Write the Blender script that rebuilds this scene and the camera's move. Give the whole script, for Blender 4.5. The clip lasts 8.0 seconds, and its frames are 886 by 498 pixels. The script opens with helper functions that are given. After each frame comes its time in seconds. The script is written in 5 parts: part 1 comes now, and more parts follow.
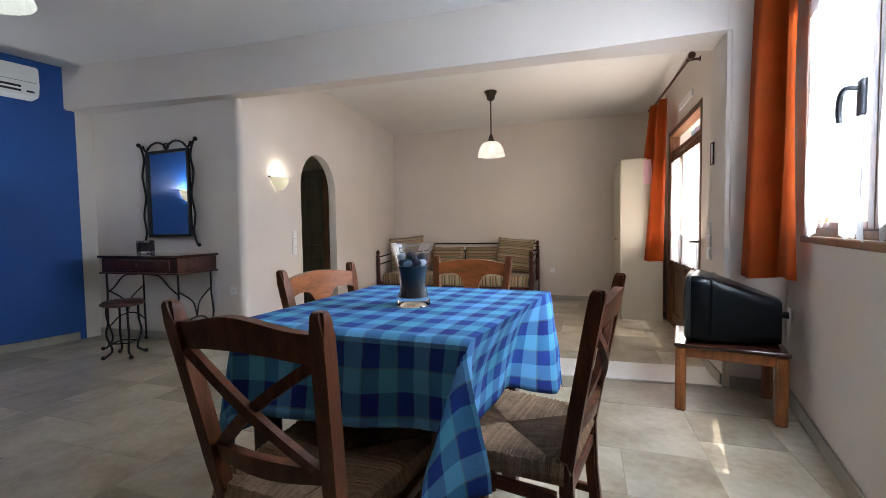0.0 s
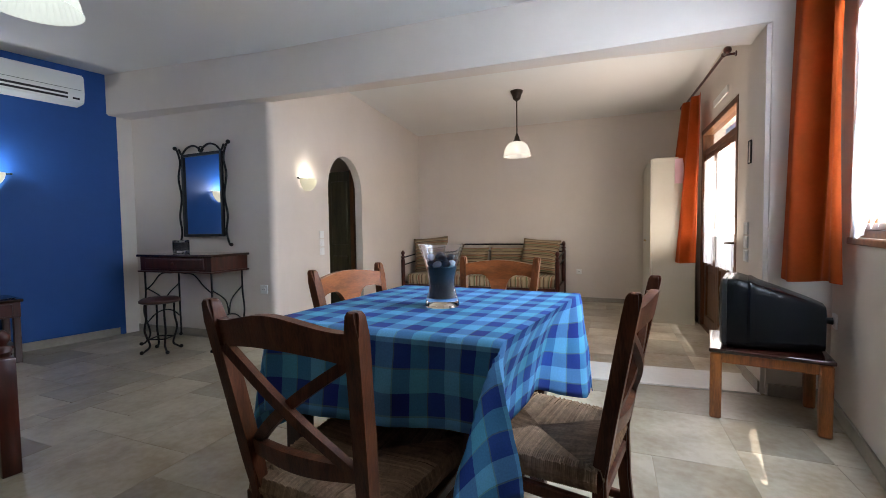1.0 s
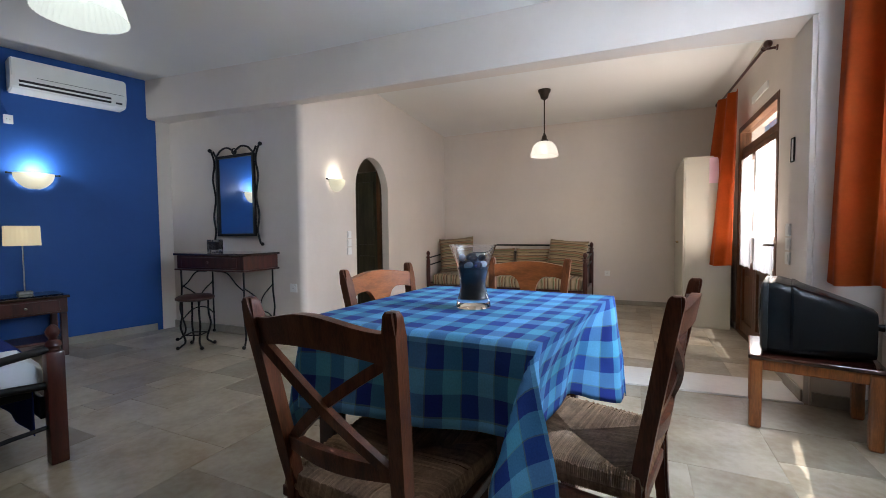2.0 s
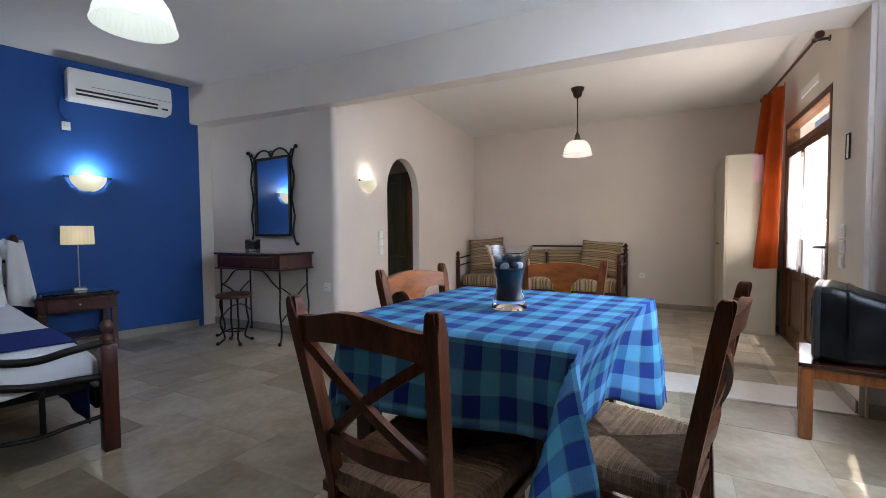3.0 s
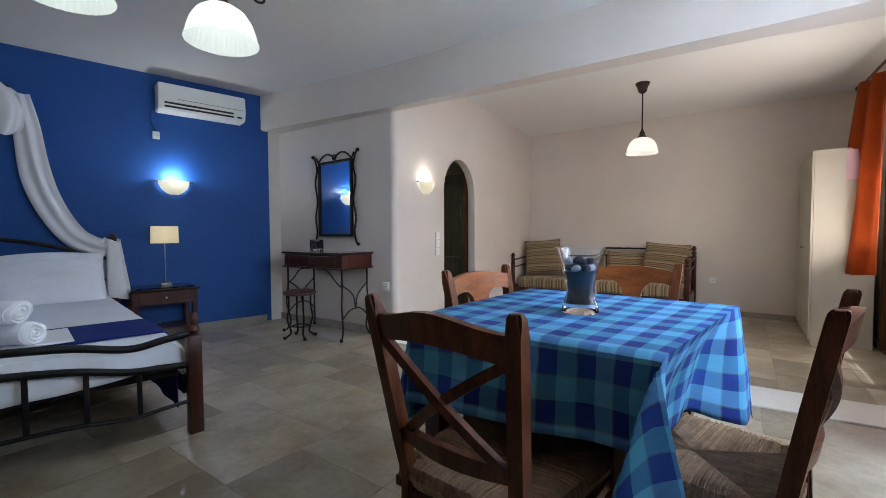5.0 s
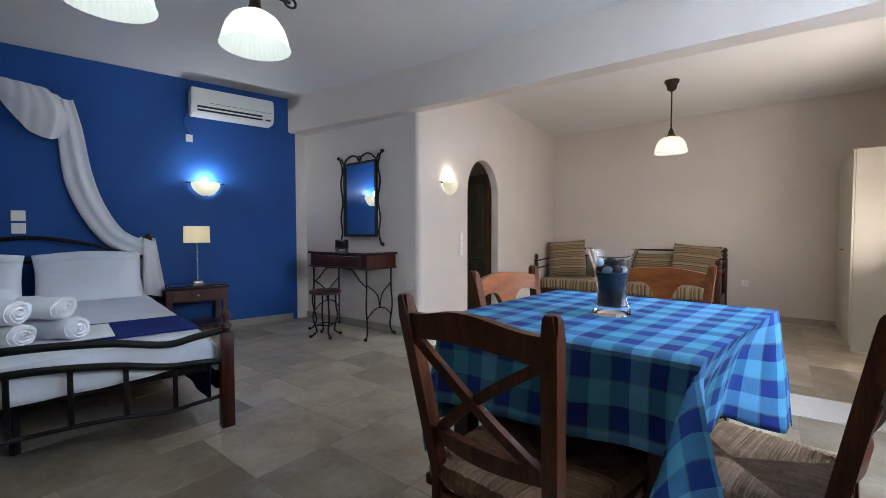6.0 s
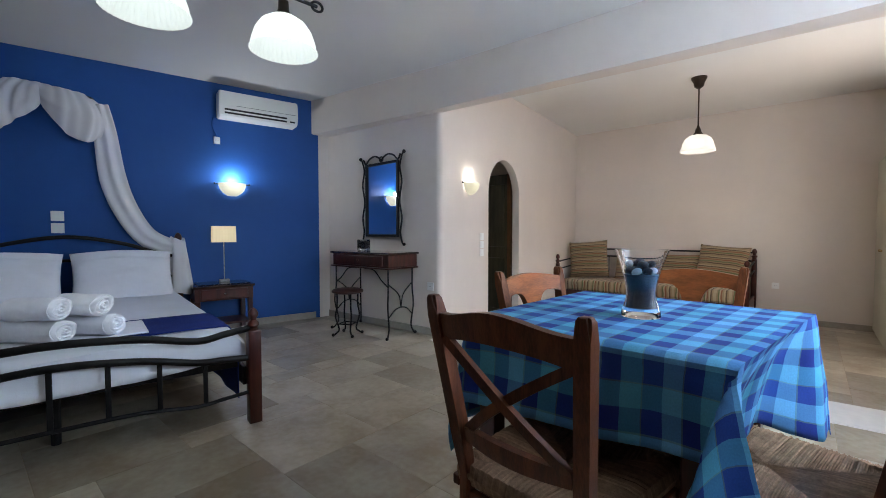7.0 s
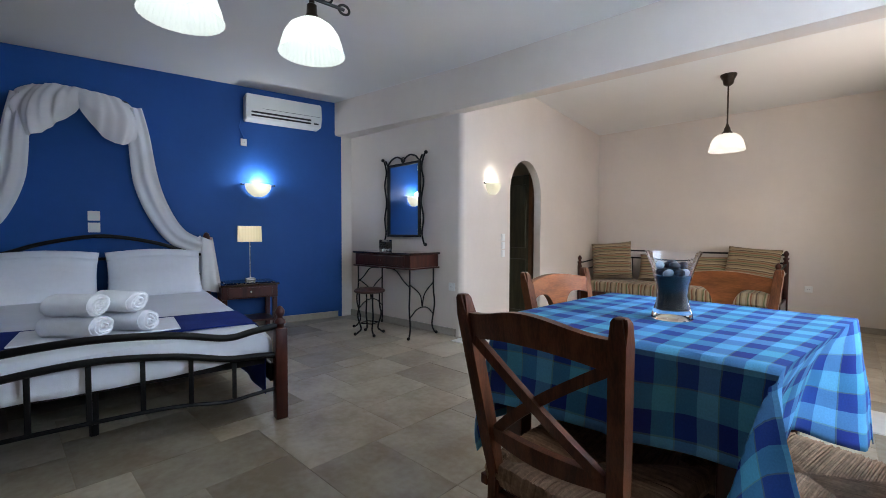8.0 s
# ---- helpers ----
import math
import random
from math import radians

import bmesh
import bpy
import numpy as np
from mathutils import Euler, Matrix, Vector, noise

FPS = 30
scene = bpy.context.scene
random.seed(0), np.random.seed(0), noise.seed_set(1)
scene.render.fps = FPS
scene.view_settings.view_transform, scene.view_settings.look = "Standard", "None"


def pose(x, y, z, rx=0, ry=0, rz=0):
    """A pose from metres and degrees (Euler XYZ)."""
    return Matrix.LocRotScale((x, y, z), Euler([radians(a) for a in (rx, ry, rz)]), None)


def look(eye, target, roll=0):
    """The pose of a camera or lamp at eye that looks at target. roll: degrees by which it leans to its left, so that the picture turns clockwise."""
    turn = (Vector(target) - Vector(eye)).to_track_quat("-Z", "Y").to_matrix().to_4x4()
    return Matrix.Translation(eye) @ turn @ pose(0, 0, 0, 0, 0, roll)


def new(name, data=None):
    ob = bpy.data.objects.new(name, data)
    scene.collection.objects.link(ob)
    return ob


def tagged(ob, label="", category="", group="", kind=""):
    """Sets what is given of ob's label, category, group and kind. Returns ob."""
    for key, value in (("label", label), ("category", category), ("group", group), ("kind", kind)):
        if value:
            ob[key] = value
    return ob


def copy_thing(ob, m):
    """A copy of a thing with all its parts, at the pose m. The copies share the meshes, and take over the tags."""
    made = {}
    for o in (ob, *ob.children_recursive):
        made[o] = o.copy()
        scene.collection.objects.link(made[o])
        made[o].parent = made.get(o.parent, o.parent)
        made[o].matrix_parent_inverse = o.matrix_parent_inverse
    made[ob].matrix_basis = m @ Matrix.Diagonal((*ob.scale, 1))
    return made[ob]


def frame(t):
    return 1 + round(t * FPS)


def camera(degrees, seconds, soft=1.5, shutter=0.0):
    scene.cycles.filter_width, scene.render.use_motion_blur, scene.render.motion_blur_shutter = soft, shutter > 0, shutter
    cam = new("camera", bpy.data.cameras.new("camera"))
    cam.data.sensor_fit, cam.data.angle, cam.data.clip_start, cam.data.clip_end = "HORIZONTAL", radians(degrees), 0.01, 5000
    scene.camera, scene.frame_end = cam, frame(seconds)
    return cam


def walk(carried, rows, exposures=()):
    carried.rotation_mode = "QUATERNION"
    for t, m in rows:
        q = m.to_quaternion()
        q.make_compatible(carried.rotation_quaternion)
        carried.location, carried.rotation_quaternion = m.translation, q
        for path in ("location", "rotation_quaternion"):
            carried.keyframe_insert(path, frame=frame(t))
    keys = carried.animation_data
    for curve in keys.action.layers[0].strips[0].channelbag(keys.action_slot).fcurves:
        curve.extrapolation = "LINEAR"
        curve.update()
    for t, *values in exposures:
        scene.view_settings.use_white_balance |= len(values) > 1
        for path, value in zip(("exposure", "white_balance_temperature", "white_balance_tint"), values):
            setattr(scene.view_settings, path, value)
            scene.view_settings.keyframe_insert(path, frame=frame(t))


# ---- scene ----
cam = camera(92.6, 8.0, soft=0.9)
PATH = [
    (0, (-0.4274, 0.3602, 1.0132), (-1.0899, 2.351, 0.9135), -0.9),
    (0.5, (-0.4357, 0.357, 1.0143), (-1.1487, 2.3299, 0.9177), -0.8),
    (1, (-0.4452, 0.356, 1.0143), (-1.2169, 2.3069, 0.9188), -0.8),
    (1.5, (-0.4578, 0.3549, 1.0143), (-1.28, 2.2848, 0.9209), -0.7),
    (3, (-0.4904, 0.3413, 1.0153), (-1.4963, 2.183, 0.9272), -0.5),
    (3.5, (-0.5019, 0.335, 1.0143), (-1.5656, 2.1431, 0.9293), -0.4),
    (4, (-0.5124, 0.3266, 1.0153), (-1.6401, 2.0969, 0.9324), -0.3),
    (4.5, (-0.524, 0.3192, 1.0164), (-1.701, 2.057, 0.9335), -0.3),
    (6, (-0.5513, 0.2919, 1.0164), (-1.8564, 1.9352, 0.9377), -0.1),
    (6.5, (-0.5597, 0.2825, 1.0164), (-1.9016, 1.8963, 0.9377), -0.0),
    (7, (-0.567, 0.273, 1.0185), (-1.9436, 1.8575, 0.9398), 0.0),
    (7.5, (-0.5765, 0.2604, 1.0185), (-1.9856, 1.8155, 0.9419), 0.1),
    (8, (-0.5828, 0.253, 1.0164), (-2.0286, 1.7745, 0.9408), 0.2),
]
walk(cam, [(t, look(eye, target, roll)) for t, eye, target, roll in PATH],
     exposures=[(0, 0.59, 6420, 12), (3, 0.56, 6200, 12), (6.5, 0.66, 6110, 11), (8, 0.77, 6080, 11)])

# ---------------------------------------------------------------- light
world = bpy.data.worlds.new("sky")
scene.world = world
world.use_nodes = True
wn = world.node_tree
sky = wn.nodes.new("ShaderNodeTexSky")
sky.sky_type = "NISHITA"
sky.sun_disc = False
sky.sun_elevation = radians(68)
sky.sun_rotation = radians(100)
wn.nodes["Background"].inputs["Strength"].default_value = 0.08
wn.links.new(sky.outputs["Color"], wn.nodes["Background"].inputs["Color"])


def lamp(name, kind, m, power, color, size=0.05, size_y=None):
    data = bpy.data.lights.new(name, kind)
    data.energy, data.color = power, color
    if kind == "AREA":
        data.shape, data.size, data.size_y = "RECTANGLE", size, size_y
    elif kind == "SUN":
        data.angle = size
    else:
        data.shadow_soft_size = size
    ob = new(name, data)
    ob.matrix_world = m
    return ob


# the sun stands high over the window side
lamp("sun", "SUN", look((5.55, 2.1, 14.5), (0, 3.0, 0)), 5.0, (1.0, 0.97, 0.92), radians(0.5))
# daylight in the openings of the window and the balcony door
lamp("window_skylight", "AREA", look((0.86, 2.10, 1.62), (-0.14, 2.28, 0.62)), 108, (0.72, 0.86, 1.0), 1.6, 1.15)
# warm and tilted up: also stands in for sun bounced off the terrace
lamp("door_daylight", "AREA", look((0.90, 5.25, 1.15), (0.15, 5.22, 2.15)), 50, (1.0, 0.89, 0.76), 1.1, 1.6)


# ---------------------------------------------------------------- materials
def material(name, base, rough=0.6, metal=0.0, vary=0.12, scale=6.0, fine=0.0, bump=0.0, bump_scale=60.0, spec=0.5, coat=0.0,
             stretch=(1, 1, 1), tint=None, island=0.0, sheen=0.0, per_object=0.0, transmission=0.0):
    """A procedural surface: base colour varied at two scales, with fine relief."""
    m = bpy.data.materials.new(name)
    m.use_nodes = True
    t = m.node_tree
    n, l = t.nodes, t.links
    b = n["Principled BSDF"]
    b.inputs["Roughness"].default_value = rough
    b.inputs["Metallic"].default_value = metal
    b.inputs["Specular IOR Level"].default_value = spec
    b.inputs["Coat Weight"].default_value = coat
    b.inputs["Coat Roughness"].default_value = 0.12
    b.inputs["Sheen Weight"].default_value = sheen
    b.inputs["Transmission Weight"].default_value = transmission
    tc = n.new("ShaderNodeTexCoord")
    mp = n.new("ShaderNodeMapping")
    mp.inputs["Scale"].default_value = stretch
    l.new(tc.outputs["Object"], mp.inputs["Vector"])
    big = n.new("ShaderNodeTexNoise")
    big.inputs["Scale"].default_value = scale
    big.inputs["Detail"].default_value = 4
    l.new(mp.outputs["Vector"], big.inputs["Vector"])
    small = n.new("ShaderNodeTexNoise")
    small.inputs["Scale"].default_value = scale * 9
    small.inputs["Detail"].default_value = 6
    l.new(mp.outputs["Vector"], small.inputs["Vector"])
    dark = [c * (1 - vary) for c in base]
    light = [min(1, c * (1 + vary)) for c in (tint or base)]
    ramp = n.new("ShaderNodeMix")
    ramp.data_type = "RGBA"
    ramp.inputs["A"].default_value = (*dark, 1)
    ramp.inputs["B"].default_value = (*light, 1)
    mid = n.new("ShaderNodeMath")
    mid.operation = "MULTIPLY_ADD"
    l.new(small.outputs["Fac"], mid.inputs[0])
    mid.inputs[1].default_value = fine
    l.new(big.outputs["Fac"], mid.inputs[2])
    mr = n.new("ShaderNodeMapRange")
    mr.inputs["From Min"].default_value = 0.32 + 0.5 * fine
    mr.inputs["From Max"].default_value = 0.68 + 0.5 * fine
    l.new(mid.outputs[0], mr.inputs["Value"])
    l.new(mr.outputs["Result"], ramp.inputs["Factor"])
    col = ramp.outputs["Result"]
    if per_object:
        move = n.new("ShaderNodeVectorMath")
        move.operation = "SCALE"
        move.inputs[0].default_value = (37.0, 53.0, 11.0)
        l.new(n.new("ShaderNodeObjectInfo").outputs["Random"], move.inputs["Scale"])
        l.new(move.outputs[0], mp.inputs["Location"])
    if per_object or island:
        hsv = n.new("ShaderNodeHueSaturation")
        l.new(col, hsv.inputs["Color"])
        vr = n.new("ShaderNodeMapRange")
        amount = per_object or island
        vr.inputs["To Min"].default_value = 1 - amount
        vr.inputs["To Max"].default_value = 1 + amount
        if per_object:
            l.new(n.new("ShaderNodeObjectInfo").outputs["Random"], vr.inputs["Value"])
        else:
            l.new(n.new("ShaderNodeNewGeometry").outputs["Random Per Island"], vr.inputs["Value"])
        l.new(vr.outputs["Result"], hsv.inputs["Value"])
        col = hsv.outputs["Color"]
    l.new(col, b.inputs["Base Color"])
    if bump:
        relief = n.new("ShaderNodeTexNoise")
        relief.inputs["Scale"].default_value = bump_scale
        relief.inputs["Detail"].default_value = 5
        l.new(mp.outputs["Vector"], relief.inputs["Vector"])
        bp = n.new("ShaderNodeBump")
        bp.inputs["Strength"].default_value = bump
        bp.inputs["Distance"].default_value = 0.004
        l.new(relief.outputs["Fac"], bp.inputs["Height"])
        l.new(bp.outputs["Normal"], b.inputs["Normal"])
    return m


PLASTER = material("plaster_paint", (0.715, 0.64, 0.575), 0.85, vary=0.03, scale=1.3, fine=0.3, bump=0.25, bump_scale=22, spec=0.2)
CEILING = material("ceiling_paint", (0.80, 0.78, 0.75), 0.9, vary=0.02, scale=1.1, bump=0.2, bump_scale=18, spec=0.15)
BLUE = material("blue_wall_paint", (0.0145, 0.080, 0.305), 0.6, vary=0.06, scale=1.6, fine=0.3, bump=0.25, bump_scale=25, spec=0.3)
STONE = material("skirting_stone", (0.36, 0.32, 0.27), 0.5, vary=0.12, scale=4, fine=0.5)
MARBLE = material("white_marble", (0.80, 0.78, 0.75), 0.3, vary=0.05, scale=3, fine=0.6, spec=0.5)
TILE = material("stone_tile", (0.365, 0.292, 0.198), 0.31, vary=0.16, scale=3.2, fine=0.4, bump=0.10, bump_scale=35, tint=(0.42, 0.380, 0.305),
                per_object=0.24, spec=0.5)
GROUT = material("tile_grout", (0.40, 0.335, 0.25), 0.9, vary=0.12, scale=12, spec=0.1)
WOOD = material("mahogany_wood", (0.052, 0.009, 0.005), 0.28, vary=0.35, scale=5, fine=0.5, stretch=(6, 6, 0.7), bump=0.08, coat=0.15)
# one chair wood in three tones, with shade and window light coloured in
WOOD_CHAIR = material("shaded_chair_wood", (0.098, 0.030, 0.013), 0.38, vary=0.38, scale=5, fine=0.6, stretch=(7, 7, 0.8), bump=0.1, coat=0.02, spec=0.22)
WOOD_CHAIR_LIT = material("window_lit_chair_wood", (0.25, 0.072, 0.018), 0.4, vary=0.3, scale=5, fine=0.6, stretch=(1.0, 7, 7), bump=0.08, coat=0.04, spec=0.3)
WOOD_CHAIR_HALF_LIT = material("half_lit_chair_wood", (0.15, 0.045, 0.014), 0.4, vary=0.35, scale=5, fine=0.6, stretch=(7, 7, 0.8), bump=0.1, coat=0.04, spec=0.3)
WOOD_TV = material("chestnut_wood", (0.27, 0.085, 0.02), 0.3, vary=0.35, scale=4, fine=0.6, stretch=(6, 6, 0.8), bump=0.06, coat=0.4)
WOOD_TOP = material("varnished_dark_top", (0.035, 0.009, 0.006), 0.08, vary=0.3, scale=4, fine=0.4, stretch=(1, 7, 7), coat=0.6)
WOOD_DOOR = material("oak_door_wood", (0.12, 0.045, 0.014), 0.4, vary=0.35, scale=4, fine=0.6, stretch=(6, 6, 0.7), bump=0.08, coat=0.2)
WOOD_WIN = material("window_frame_wood", (0.22, 0.085, 0.025), 0.38, vary=0.3, scale=4, fine=0.6, stretch=(5, 0.8, 5), bump=0.06, coat=0.2)
IRON = material("black_wrought_iron", (0.006, 0.006, 0.007), 0.42, metal=0.0, vary=0.25, scale=30, bump=0.1, bump_scale=150, spec=0.25)
BRONZE = material("dark_bronze", (0.05, 0.035, 0.025), 0.35, metal=0.8, vary=0.2, scale=30)
CHROME = material("brushed_chrome", (0.72, 0.72, 0.70), 0.18, metal=1.0, vary=0.05, scale=40)
BRASS = material("pale_brass", (0.75, 0.62, 0.38), 0.25, metal=1.0, vary=0.08, scale=40)
LINEN = material("white_cotton", (0.83, 0.87, 0.95), 0.9, vary=0.03, scale=4, fine=0.4, bump=0.25, bump_scale=260, spec=0.1)
TOWEL = material("white_terry", (0.88, 0.90, 0.95), 0.95, vary=0.03, scale=30, fine=0.5, bump=0.12, bump_scale=300, spec=0.05)
NAVY = material("navy_bed_runner", (0.018, 0.036, 0.20), 0.85, vary=0.1, scale=8, fine=0.4, bump=0.2, bump_scale=300, spec=0.1)
PLASTIC = material("white_plastic", (0.82, 0.81, 0.78), 0.35, vary=0.02, scale=6)
BLACK_PLASTIC = material("black_plastic", (0.004, 0.005, 0.006), 0.26, vary=0.15, scale=8, spec=0.22, bump=0.05, bump_scale=400)
SCREEN = material("dark_screen_glass", (0.02, 0.025, 0.025), 0.06, vary=0.1, scale=3)
ORANGE = material("orange_curtain_cloth", (0.50, 0.105, 0.02), 0.85, vary=0.10, scale=6, fine=0.4, bump=0.25, bump_scale=320, spec=0.15, sheen=0.15)
CREAM = material("cream_laminate", (0.50, 0.47, 0.385), 0.45, vary=0.04, scale=3)
SLATE = material("dark_slot", (0.02, 0.02, 0.02), 0.7, vary=0.1, scale=6)
PINK = material("pale_pink_paper", (0.72, 0.5, 0.58), 0.8, vary=0.05, scale=8)
RUSH = material("woven_rush", (0.27, 0.17, 0.105), 0.85, vary=0.30, scale=14, fine=0.6, bump=0.3, bump_scale=160, island=0.22, spec=0.12)
POT = material("dark_wax", (0.045, 0.04, 0.045), 0.45, vary=0.2, scale=20)


def glass(name, color=(1, 1, 1), rough=0.0):
    m = bpy.data.materials.new(name)
    m.use_nodes = True
    b = m.node_tree.nodes["Principled BSDF"]
    b.inputs["Base Color"].default_value = (*color, 1)
    b.inputs["Transmission Weight"].default_value = 1
    b.inputs["Roughness"].default_value = rough
    b.inputs["IOR"].default_value = 1.45
    return m


def sheer(name, base, clear, through_light):
    """Thin cloth: part diffuse, part lit from behind, with small open gaps between the threads."""
    m = bpy.data.materials.new(name)
    m.use_nodes = True
    n, l = m.node_tree.nodes, m.node_tree.links
    out = n["Material Output"]
    n.remove(n["Principled BSDF"])
    d, tl, tr = n.new("ShaderNodeBsdfDiffuse"), n.new("ShaderNodeBsdfTranslucent"), n.new("ShaderNodeBsdfTransparent")
    d.inputs["Color"].default_value = tl.inputs["Color"].default_value = (*base, 1)
    a, b = n.new("ShaderNodeMixShader"), n.new("ShaderNodeMixShader")
    a.inputs["Fac"].default_value, b.inputs["Fac"].default_value = through_light, clear
    l.new(d.outputs[0], a.inputs[1])
    l.new(tl.outputs[0], a.inputs[2])
    l.new(a.outputs[0], b.inputs[1])
    l.new(tr.outputs[0], b.inputs[2])
    l.new(b.outputs[0], out.inputs["Surface"])
    return m


def glowing(name, color, strength, base=(0.9, 0.9, 0.85)):
    m = bpy.data.materials.new(name)
    m.use_nodes = True
    b = m.node_tree.nodes["Principled BSDF"]
    b.inputs["Base Color"].default_value = (*base, 1)
    b.inputs["Roughness"].default_value = 0.3
    b.inputs["Emission Color"].default_value = (*color, 1)
    b.inputs["Emission Strength"].default_value = strength
    return m


def lit_shade(name, color, strength, base, clear, through_light):
    """Glass of a lit lamp: it glows, scatters and lets part of the bulb's light through."""
    m = sheer(name, base, clear, through_light)
    n, l = m.node_tree.nodes, m.node_tree.links
    out = n["Material Output"]
    last = out.inputs["Surface"].links[0].from_socket
    em, add = n.new("ShaderNodeEmission"), n.new("ShaderNodeAddShader")
    em.inputs["Color"].default_value, em.inputs["Strength"].default_value = (*color, 1), strength
    l.new(last, add.inputs[0])
    l.new(em.outputs[0], add.inputs[1])
    l.new(add.outputs[0], out.inputs["Surface"])
    return m


GLASS = glass("clear_glass")
PANE = glass("window_glass")
LACE = sheer("white_lace", (0.90, 0.91, 0.95), 0.14, 0.72)
TULLE = sheer("white_tulle", (0.96, 0.96, 0.98), 0.04, 0.22)


def translucent(m, share):
    """Lets part of the light through a cloth from behind."""
    n, l = m.node_tree.nodes, m.node_tree.links
    b, out = n["Principled BSDF"], n["Material Output"]
    tl, mix = n.new("ShaderNodeBsdfTranslucent"), n.new("ShaderNodeMixShader")
    l.new(b.inputs["Base Color"].links[0].from_socket, tl.inputs["Color"])
    mix.inputs["Fac"].default_value = share
    l.new(b.outputs[0], mix.inputs[1])
    l.new(tl.outputs[0], mix.inputs[2])
    l.new(mix.outputs[0], out.inputs["Surface"])


translucent(ORANGE, 0.45)
MIRROR = material("mirror_glass", (0.86, 0.88, 0.9), 0.02, metal=1.0, vary=0.0)


# ---------------------------------------------------------------- mesh helpers
def part(name, bm, mat, parent=None, label="", smooth=False, m=None):
    """Links a bmesh as one mesh object, under a thing or a part."""
    bmesh.ops.recalc_face_normals(bm, faces=bm.faces)
    me = bpy.data.meshes.new(name)
    bm.to_mesh(me)
    bm.free()
    for one in (mat if isinstance(mat, (list, tuple)) else [mat]):
        me.materials.append(one)
    if smooth:
        me.shade_smooth()
        me.set_sharp_from_angle(angle=radians(40))
    ob = new(name, me)
    if m is not None:
        ob.matrix_basis = m
    if parent:
        ob.parent = parent
    if label:
        ob["label"] = label
    return ob


def thing(name, m, label, category, group=""):
    e = new(name)
    e.empty_display_size = 0.1
    e.matrix_world = m
    return tagged(e, label, category, group)


def box(bm, x0, y0, z0, x1, y1, z1, bevel=0.0, seg=2, m=None):
    r = bmesh.ops.create_cube(bm, size=1)
    vs = r["verts"]
    for v in vs:
        v.co = Vector((x0 + (v.co.x + 0.5) * (x1 - x0), y0 + (v.co.y + 0.5) * (y1 - y0), z0 + (v.co.z + 0.5) * (z1 - z0)))
        if m is not None:
            v.co = m @ v.co
    if bevel:
        es = list({e for v in vs for e in v.link_edges})
        bmesh.ops.bevel(bm, geom=es, offset=bevel, segments=seg, affect="EDGES", profile=0.5)
    return bm


def boxed(*a, **k):
    return box(bmesh.new(), *a, **k)


def rod(bm, p0, p1, r0, r1=None, seg=12):
    p0, p1 = Vector(p0), Vector(p1)
    d = p1 - p0
    m = Matrix.Translation((p0 + p1) / 2) @ d.to_track_quat("Z", "Y").to_matrix().to_4x4()
    bmesh.ops.create_cone(bm, cap_ends=True, segments=seg, radius1=r0, radius2=r0 if r1 is None else r1, depth=d.length, matrix=m)
    return bm


def ball(bm, c, r, s=(1, 1, 1), seg=12):
    bmesh.ops.create_uvsphere(bm, u_segments=seg, v_segments=max(6, seg // 2), radius=r,
                              matrix=Matrix.Translation(c) @ Matrix.Diagonal((*s, 1)))
    return bm


def lathe(bm, profile, seg=24, c=(0, 0, 0), m=None, flute=0.0, flutes=0):
    """Turns a profile of (radius, height) round the z axis."""
    rings = []
    for r, z in profile:
        ring = []
        for k in range(seg):
            a = 2 * math.pi * k / seg
            rr = r * (1 + flute * math.cos(flutes * a)) if flutes else r
            co = Vector((c[0] + rr * math.cos(a), c[1] + rr * math.sin(a), c[2] + z))
            ring.append(bm.verts.new(m @ co if m is not None else co))
        rings.append(ring)
    for a, b in zip(rings, rings[1:]):
        for k in range(seg):
            bm.faces.new((a[k], a[(k + 1) % seg], b[(k + 1) % seg], b[k]))
    if profile[0][0] > 1e-5:
        bm.faces.new(rings[0][::-1])
    if profile[-1][0] > 1e-5:
        bm.faces.new(rings[-1])
    return bm


def shell(bm, profile, seg=24, c=(0, 0, 0), flute=0.0, flutes=0):
    """As lathe, with open ends."""
    rings = [[bm.verts.new((c[0] + r * (1 + flute * math.cos(flutes * a)) * math.cos(a), c[1] + r * (1 + flute * math.cos(flutes * a)) * math.sin(a), c[2] + z))
              for a in (2 * math.pi * k / seg for k in range(seg))] for r, z in profile]
    for a, b in zip(rings, rings[1:]):
        for k in range(seg):
            bm.faces.new((a[k], a[(k + 1) % seg], b[(k + 1) % seg], b[k]))
    return bm


def spline(points, n=8):
    """Points on a smooth curve through the given points."""
    p = [Vector(q) for q in points]
    p = [2 * p[0] - p[1]] + p + [2 * p[-1] - p[-2]]
    out = []
    for a, b, c, d in zip(p, p[1:], p[2:], p[3:]):
        for k in range(n):
            t = k / n
            out.append(0.5 * (2 * b + (c - a) * t + (2 * a - 5 * b + 4 * c - d) * t * t + (3 * b - a - 3 * c + d) * t ** 3))
    return out + [p[-2]]


